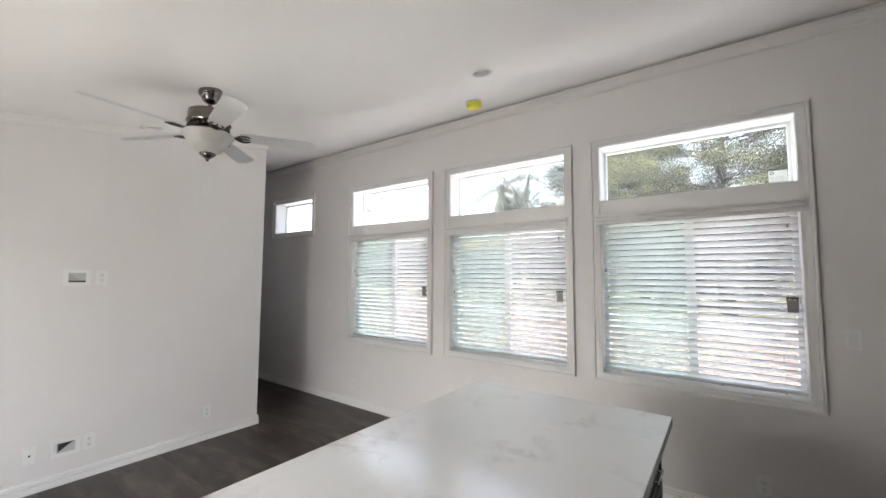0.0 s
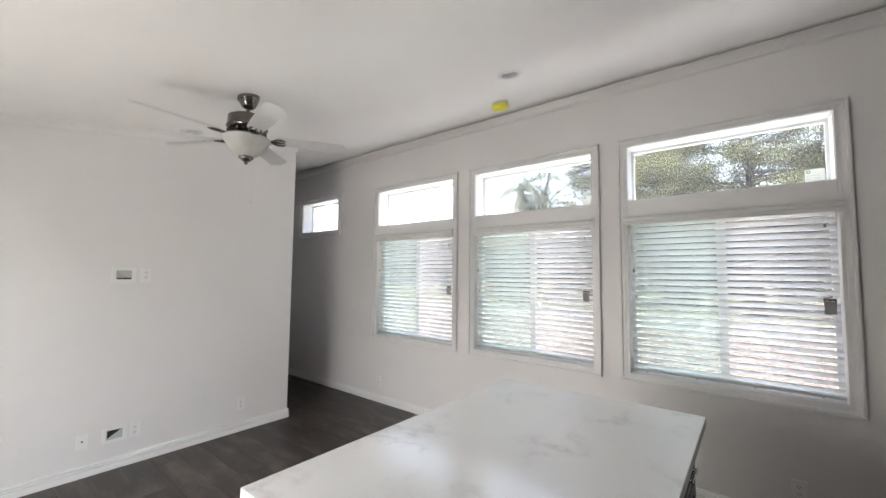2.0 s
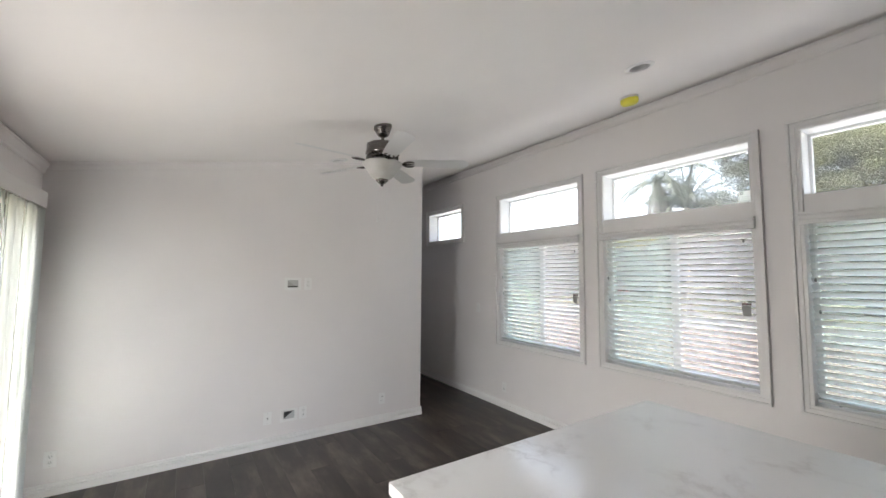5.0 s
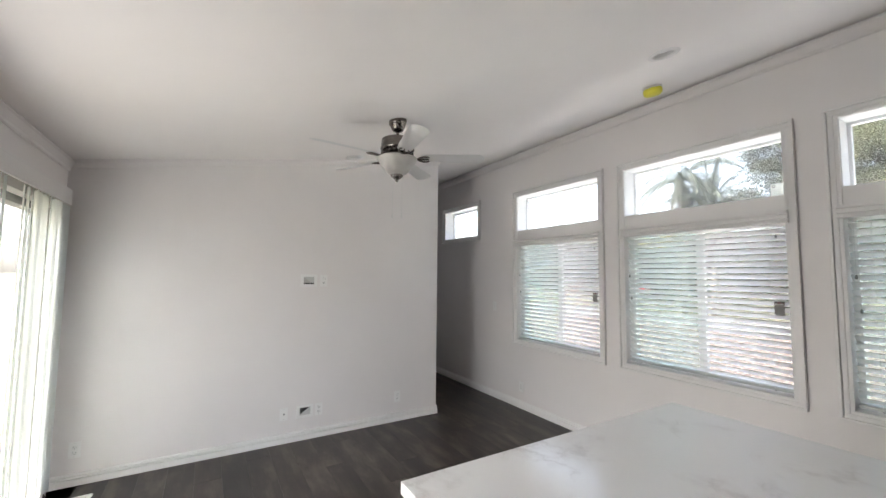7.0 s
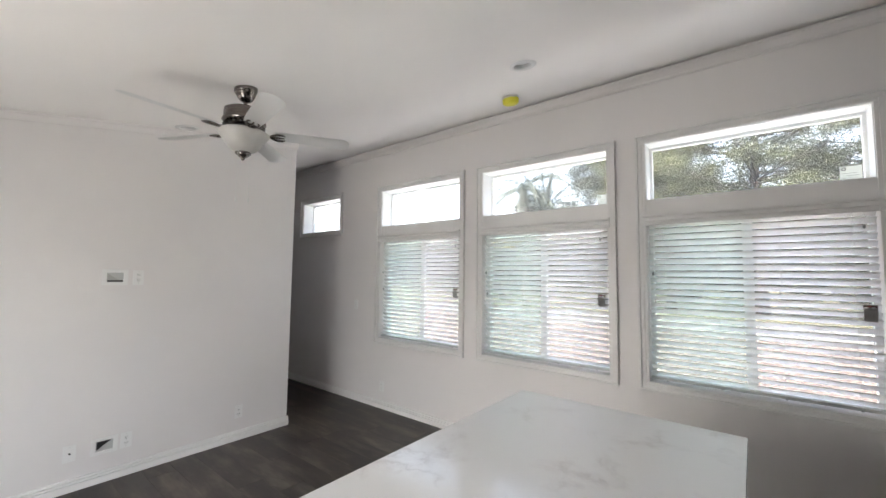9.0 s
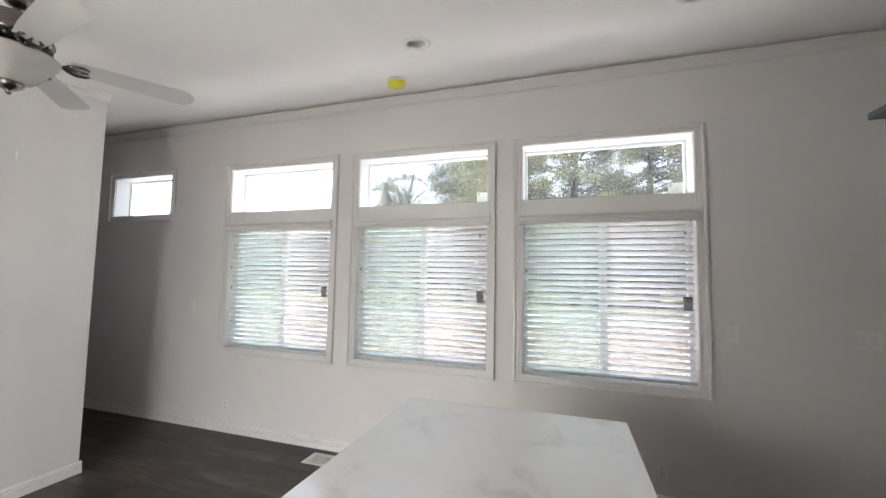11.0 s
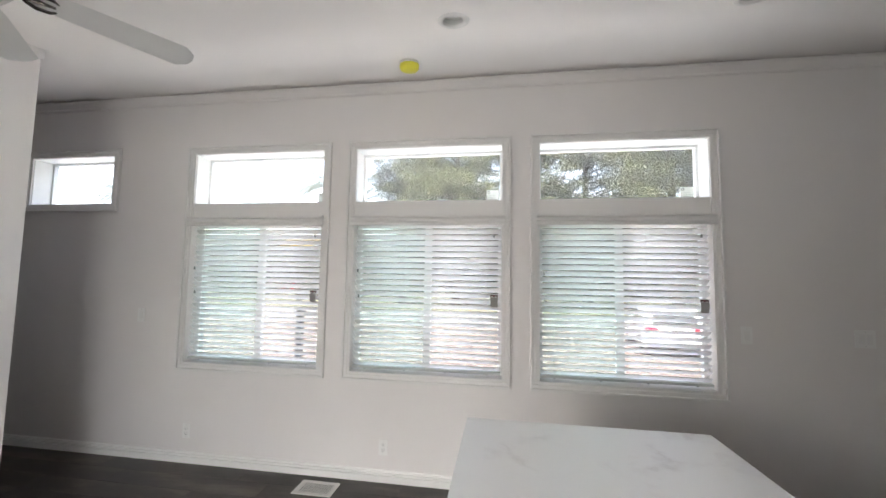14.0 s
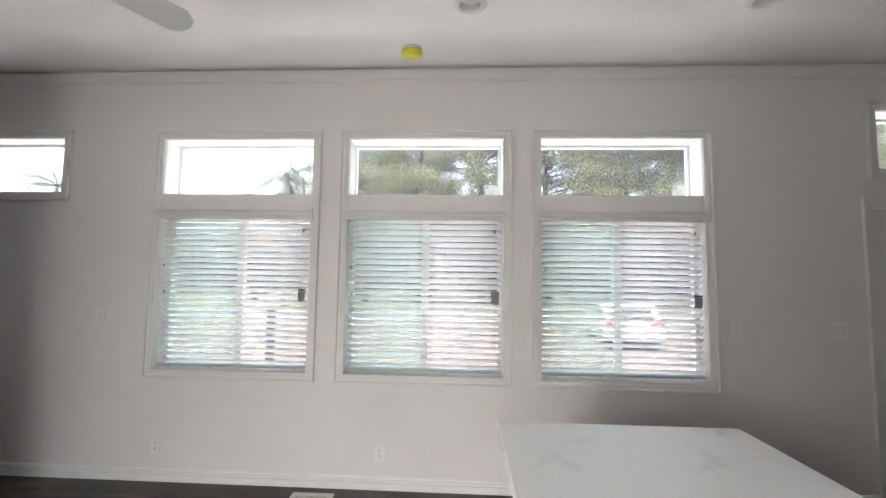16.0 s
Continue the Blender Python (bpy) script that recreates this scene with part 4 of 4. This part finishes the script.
# ---- range hood in the kitchen ----
hd = empty("range_hood", (1.01, 1.81, 2.17))
bm = boxes(((-0.31, -0.28, 0.0), (0.55, 0.28, 0.028)), bevel=0.004)
part("visor", bm, M_HOOD, hd, "dark slate visor")
part("filter_box", boxes(((-0.27, -0.24, -0.075), (0.45, 0.26, -0.0005)), bevel=0.003), M_HOODGLASS, hd, "blue-grey steel filter box")
part("duct", boxes(((0.05, -0.12, 0.0285), (0.33, 0.12, ceil_z(1.81 - 0.12) - 2.17 + 0.01)), bevel=0.003), M_HOOD, hd, "dark duct up to the ceiling")
tagged(hd, "dark slate range hood hanging from the ceiling", "range hood")

# ---- outdoors ----
G = BASE_Z
ground = structure(part("ground", boxes(((-900, -900, G - 1.0), (900, 900, G))), M_GRASS), "dry tan and green lawn reaching the horizon")
structure(part("pavement", boxes(((-30.0, N + THICK, G + 0.0), (14.0, 18.75, G + 0.03)), bevel=0.01), M_CONC), "pinkish concrete driveway")
# unseen pale slab, added to bounce daylight up onto the ceiling
structure(part("bounce_slab", boxes(((-30.0, N + THICK, G + 0.03), (14.0, 8.8, G + 0.034))), M_BOUNCE), "unseen pale slab added to bounce daylight up through the windows")
structure(part("road", boxes(((-140, 19.0, G), (140, 26.0, G + 0.02))), M_ASPH), "pale asphalt road")
structure(part("kerb", boxes(((-140, 18.8, G), (-4.6, 18.98, G + 0.12)), ((14.0, 18.8, G), (140, 18.98, G + 0.12)), bevel=0.01), M_CONC), "concrete kerb")


def leaf_points(rng, centres, radii, per, size, flat=0.75):
    """Corners of small leaves spread through clumps, as an array of quads."""
    centres, radii = np.repeat(np.array(centres, float), per, 0), np.repeat(np.array(radii, float), per)
    n = len(centres)
    d = rng.normal(size=(n, 3))
    d /= np.linalg.norm(d, axis=1)[:, None]
    d *= (rng.random(n) ** 0.45)[:, None]
    d[:, 2] *= flat
    p = centres + d * radii[:, None]
    u = rng.normal(size=(n, 3)) * (1, 1, 0.6)
    u /= np.linalg.norm(u, axis=1)[:, None]
    w = np.cross(u, rng.normal(size=(n, 3)))
    w /= np.linalg.norm(w, axis=1)[:, None]
    s = (size * rng.uniform(0.5, 1.3, n))[:, None]
    return np.stack([p + u * s, p + w * s * 0.45, p - u * s, p - w * s * 0.45], 1)


def quads_part(name, quads, material, parent=None, label=""):
    """One joined mesh of loose quads."""
    n = len(quads)
    me = bpy.data.meshes.new(name)
    me.from_pydata(quads.reshape(-1, 3).tolist(), [], np.arange(n * 4).reshape(n, 4).tolist())
    me.materials.append(material)
    ob = new(name, me)
    ob.parent = parent
    if label:
        ob["label"] = label
    ob["kind"] = "stuff"
    return ob


def tree(at, height, spread, seed, foliage, label, limbs=100, leaf=0.055, per=330):
    rnd, rng = random.Random(seed), np.random.default_rng(seed)
    tr = empty("tree", at)
    bt = bmesh.new()
    tube(bt, [(0, 0, 0), (0.15, 0.1, height * 0.2), (-0.1, 0.1, height * 0.5), (0.1, 0, height * 0.85)], [height * 0.030, height * 0.024, height * 0.016, height * 0.005], 10)
    centres, radii = [], []
    for k in range(limbs):
        z = height * rnd.uniform(0.22, 0.88)
        a = rnd.uniform(0, 2 * math.pi)
        reach = spread * (1.05 - abs(z / height - 0.5) * 1.1) * rnd.uniform(0.6, 1.05)
        rise = rnd.uniform(0.2, 1.8)
        mid = Vector((math.cos(a) * reach * 0.5, math.sin(a) * reach * 0.5, z + rise * 0.6))
        end = Vector((math.cos(a) * reach, math.sin(a) * reach, z + rise + rnd.uniform(-0.3, 0.8)))
        tube(bt, [(0, 0, z), mid, end], [0.07, 0.035, 0.010], 6)
        for q in range(4):
            side = mid.lerp(end, rnd.uniform(-0.2, 0.9))
            tip = side + Vector((rnd.uniform(-0.6, 0.6), rnd.uniform(-0.6, 0.6), rnd.uniform(-0.2, 1.0)))
            tube(bt, [side, tip], [0.02, 0.006], 4)
            centres.append(tip)
            radii.append(rnd.uniform(0.45, 1.0))
        for q in range(1):
            centres.append(Vector((rnd.uniform(-2.2, 2.2), rnd.uniform(-2.2, 2.2), z + rnd.uniform(-0.3, 1.2))))
            radii.append(rnd.uniform(0.5, 1.1))
        for q in range(2):
            centres.append(mid.lerp(end, rnd.uniform(0.0, 1.1)) + Vector((rnd.uniform(-0.8, 0.8), rnd.uniform(-0.8, 0.8), rnd.uniform(-0.3, 0.7))))
            radii.append(rnd.uniform(0.5, 1.15))
    part("trunk", bt, M_BARK, tr, "grey-brown trunk with limbs", True)
    quads_part("crown", leaf_points(rng, centres, radii, per, leaf), foliage, tr, "feathery green crown")
    return tagged(tr, label, "tree")


tree((-4.8, 32.0, G), 15.5, 5.6, 3, M_LEAF, "broad yellow-green tree beyond the road")
tree((-9.6, 33.5, G), 14.0, 4.6, 15, M_LEAF_GREY, "smaller dark green tree beyond the road", 60)
tree((0.2, 30.0, G), 16.5, 6.0, 4, M_LEAF, "tall yellow-green pine beyond the road")
tree((5.6, 32.0, G), 17.0, 6.4, 8, M_LEAF_GREY, "tall grey-green pine beyond the road")
tree((10.6, 28.5, G), 16.5, 6.2, 6, M_LEAF, "broad yellow-green pine beyond the road")
tree((16.6, 31.0, G), 16.5, 6.2, 7, M_LEAF_GREY, "tall grey-green pine beyond the road")
tree((22.5, 30.0, G), 16.5, 6.2, 12, M_LEAF, "tall green pine beyond the road")
tree((29.5, 32.0, G), 16.0, 6.0, 9, M_LEAF, "tall green pine at the far side of the road")

# far hedge
rng = np.random.default_rng(21)
hx = np.repeat(np.linspace(-62, 75, 92), 4)
hc = np.stack([hx + rng.uniform(-1, 1, 368), 60 + rng.uniform(-1.5, 1.5, 368), G + 1.3 + np.tile([0.0, 2.1, 4.2, 6.0], 92) + rng.uniform(-0.3, 0.9, 368)], 1)
structure(quads_part("backdrop_hedge", leaf_points(rng, hc, rng.uniform(1.2, 2.1, 368), 230, 0.27), M_HEDGE), "dark green far hedge")["kind"] = "stuff"


hx = np.repeat(np.linspace(-34, 44, 64), 3)
hc = np.stack([hx + rng.uniform(-0.8, 0.8, 192), 38 + rng.uniform(-1.2, 1.2, 192), G + 0.7 + np.tile([0.0, 1.3, 2.6], 64) + rng.uniform(-0.2, 0.7, 192)], 1)
structure(quads_part("backdrop_shrubs", leaf_points(rng, hc, rng.uniform(0.8, 1.4, 192), 200, 0.16), M_HEDGE), "dark green shrubs under the trees")["kind"] = "stuff"


def palm(at, height, seed, label, lifts=(-0.1, 1.3), reach=5.0, droop=0.040, dry_count=12, count=36):
    rnd = random.Random(seed)
    pm = empty("palm_tree", at)
    bt = bmesh.new()
    tube(bt, [(0, 0, 0), (0.1, 0, height * 0.4), (0.05, 0.05, height * 0.8), (0, 0, height)], [0.20, 0.14, 0.11, 0.16], 12)
    part("trunk", bt, M_PALMBARK, pm, "pale ringed trunk", True)
    for dry in (False, True)[:2 if dry_count else 1]:
        bm = bmesh.new()
        for k in range(count if not dry else dry_count):
            a = rnd.uniform(0, 2 * math.pi)
            lift = rnd.uniform(*lifts) if not dry else rnd.uniform(-1.45, -0.75)
            L = reach * rnd.uniform(0.85, 1.1) * (0.75 if dry else 1)
            p = Vector((0, 0, height))
            d = Vector((math.cos(a) * math.cos(lift), math.sin(a) * math.cos(lift), math.sin(lift)))
            steps = 42
            for s in range(steps):
                q = p + d * (L / steps)
                side = d.cross(Vector((0, 0, 1))).normalized()
                for g in (-1, 1):
                    for h2 in (0.17, 0.5, 0.83):
                        m = p.lerp(q, h2)
                        ll = (0.32 if dry else 0.50) * math.sin(math.pi * min(1, (s + 2) / (steps + 2))) + 0.12
                        tip = m + side * g * ll * 0.7 + d * ll * 0.35 + Vector((0, 0, -ll * rnd.uniform(0.35, 0.8)))
                        off = d * 0.010
                        bm.faces.new([bm.verts.new(m - off), bm.verts.new(m + off), bm.verts.new(tip)])
                bm.faces.new([bm.verts.new(p + side * 0.025), bm.verts.new(p - side * 0.025), bm.verts.new(q - side * 0.015), bm.verts.new(q + side * 0.015)])
                d = (d + Vector((0, 0, -droop))).normalized()
                p = q
        c = part("crown" if not dry else "dry_skirt", bm, M_DRYFROND if dry else M_FROND, pm, "drooping feathery fronds" if not dry else "hanging dry fronds")
        c["kind"] = "stuff"
    return tagged(pm, label, "palm tree")


palm((-11.6, 26.0, G), 6.75, 11, "palm with upright spreading grey-green fronds", (0.35, 1.5), 3.1, 0.034, 0, 34)
palm((-13.3, 26.0, G), 8.75, 12, "tall palm with drooping fronds and a pale dry skirt", (-0.1, 1.1), 4.6, 0.050, 16, 38)
palm((-46.0, 40.5, G), 11.6, 13, "far palm with drooping fronds")



# yellow-flowering shrub across the road
rng = np.random.default_rng(33)
sh = empty("flowering_shrub", (-17.2, 29.6, G))
bm = bmesh.new()
for k in range(9):
    a = k * 0.7
    tube(bm, [(0.1 * math.cos(a), 0.1 * math.sin(a), 0), (0.5 * math.cos(a), 0.5 * math.sin(a), 2.4), (1.0 * math.cos(a), 0.9 * math.sin(a), 4.6)], [0.07, 0.05, 0.015], 6)
part("stem", bm, M_BARK, sh, "thin brown stems")
cs = np.stack([rng.uniform(-1.3, 1.3, 26), rng.uniform(-1.1, 1.1, 26), rng.uniform(1.6, 4.6, 26)], 1)
quads_part("crown", leaf_points(rng, cs, rng.uniform(0.5, 0.8, 26), 190, 0.10), M_HEDGE, sh, "dark green leaves")
cs = np.stack([rng.uniform(-1.4, 1.4, 16), rng.uniform(-1.1, 1.1, 16), rng.uniform(4.7, 5.3, 16)], 1)
quads_part("blossom", leaf_points(rng, cs, rng.uniform(0.3, 0.5, 16), 150, 0.09), leafy("yellow_blossom", (0.35, 0.24, 0.02), (0.60, 0.44, 0.05), 0.3), sh, "golden yellow blossoms")
tagged(sh, "tall green shrub topped with golden yellow blossoms", "shrub")


def car(at, turn, paint, label):
    """A small hatchback, its tail at -y."""
    c = empty("car", at)
    bm = bmesh.new()
    prof = [(-2.05, 0.30), (-2.08, 0.62), (-1.98, 0.92), (-1.62, 1.40), (-1.35, 1.47), (0.1, 1.47), (0.85, 1.02), (1.85, 0.86), (2.05, 0.62), (2.02, 0.28)]
    rows = []
    for x, k in ((-0.86, 0.92), (-0.80, 1.0), (0.80, 1.0), (0.86, 0.92)):
        rows.append([bm.verts.new((x * (0.84 if z > 1.1 else 1.0), y, 0.28 + (z - 0.28) * (k if z > 1.1 else 1))) for y, z in prof])
    for a, b2 in zip(rows, rows[1:]):
        for i in range(len(prof)):
            j = (i + 1) % len(prof)
            bm.faces.new((a[i], a[j], b2[j], b2[i]))
    bm.faces.new(rows[0][::-1])
    bm.faces.new(rows[-1])
    bmesh.ops.recalc_face_normals(bm, faces=bm.faces[:])
    part("body", bm, paint, c, "", False)
    bm = bmesh.new()
    q = [bm.verts.new(v) for v in ((-0.62, -1.985, 0.99), (0.62, -1.985, 0.99), (0.54, -1.70, 1.36), (-0.54, -1.70, 1.36))]
    bm.faces.new(q)
    bmesh.ops.solidify(bm, geom=bm.faces[:], thickness=-0.02)
    part("rear_window", bm, M_CARGLASS, c, "dark rear window")
    for s in (-1, 1):
        part("side_window", boxes(((s * 0.80 - 0.035, -1.35, 1.02), (s * 0.80 + 0.035, 0.25, 1.34)), bevel=0.02), M_CARGLASS, c, "dark side windows")
        part("tail_light", boxes(((s * 0.66 - 0.18, -2.10, 0.76), (s * 0.66 + 0.18, -1.95, 0.93)), bevel=0.02), M_TAIL, c, "red tail light")
    part("bumper", boxes(((-0.82, -2.14, 0.32), (0.82, -2.0, 0.42)), bevel=0.02), M_TYRE, c, "dark rear bumper")
    for sx in (-1, 1):
        for y in (-1.28, 1.28):
            bm = lathe([(0, -0.1), (0.31, -0.1), (0.33, -0.06), (0.33, 0.06), (0.31, 0.1), (0, 0.1)], 24)
            bmesh.ops.transform(bm, matrix=pose(sx * 0.78, y, 0.33, 0, 90), verts=bm.verts[:])
            w = part("wheel", bm, M_TYRE, c, "black tyre", True)
            bm = lathe([(0, -0.006), (0.20, -0.006), (0.20, 0.006), (0, 0.006)], 20)
            bmesh.ops.transform(bm, matrix=pose(sx * 0.886, y, 0.33, 0, 90), verts=bm.verts[:])
            part("rim", bm, M_RIM, w, "silver rim")
    c.matrix_basis = pose(*at, 0, 0, turn)
    return tagged(c, label, "car")


car((4.35, 14.7, G + 0.03), -9, M_CARWHITE, "white hatchback with red tail lights on the driveway")
car((-33.6, 55.8, G), 75, M_CARRED, "red car parked far across the lawn")

lp = empty("bollard", (-3.95, 5.6, G))
part("post", boxes(((-0.045, -0.045, 0), (0.045, 0.045, 1.75)), bevel=0.004), M_BLACK, lp)
part("cap", lathe([(0, 1.84), (0.05, 1.80), (0.075, 1.755), (0, 1.75)], 16), M_BLACK, lp, "black cap", True)
tagged(lp, "slim black lamp post standing outside on the lawn edge", "post")

# ---- floor planks ----
PL_W, PL_L = 0.1825, 1.22
master = {}


def plank_mesh(length):
    key = round(length, 2)
    if key not in master:
        bm = bmesh.new()
        g, d, h, w = 0.0004, 0.0008, length / 2, PL_W / 2
        lo = [bm.verts.new(v) for v in ((-h, -w, -0.0045), (h, -w, -0.0045), (h, w, -0.0045), (-h, w, -0.0045))]
        md = [bm.verts.new(v) for v in ((-h + g, -w + g, -0.0012), (h - g, -w + g, -0.0012), (h - g, w - g, -0.0012), (-h + g, w - g, -0.0012))]
        tp = [bm.verts.new(v) for v in ((-h + g + d, -w + g + d, 0), (h - g - d, -w + g + d, 0), (h - g - d, w - g - d, 0), (-h + g + d, w - g - d, 0))]
        for a, b2 in ((lo, md), (md, tp)):
            for i in range(4):
                bm.faces.new((a[i], a[(i + 1) % 4], b2[(i + 1) % 4], b2[i]))
        bm.faces.new(tp)
        me = bpy.data.meshes.new("plank")
        bm.to_mesh(me)
        bm.free()
        me.materials.append(M_PLANK)
        master[key] = me
    return master[key]


rnd = random.Random(9)
rows = int(math.ceil((N - S) / PL_W))
for r in range(rows):
    y = N - PL_W * (r + 0.5)
    if y - PL_W / 2 < S:
        y = S + PL_W / 2 + 0.0
    x = HALL_W if y > HALL_Y - 0.1 else W - 0.1
    first_len = rnd.choice((0.31, 0.52, 0.74, 0.96, 1.22))
    L = first_len
    while x < E - 0.01:
        L = min(L, E - x)
        ob = new("plank", plank_mesh(L))
        ob.parent = floor
        ob.location = (x + L / 2, y, 0)
        x += L
        L = PL_L
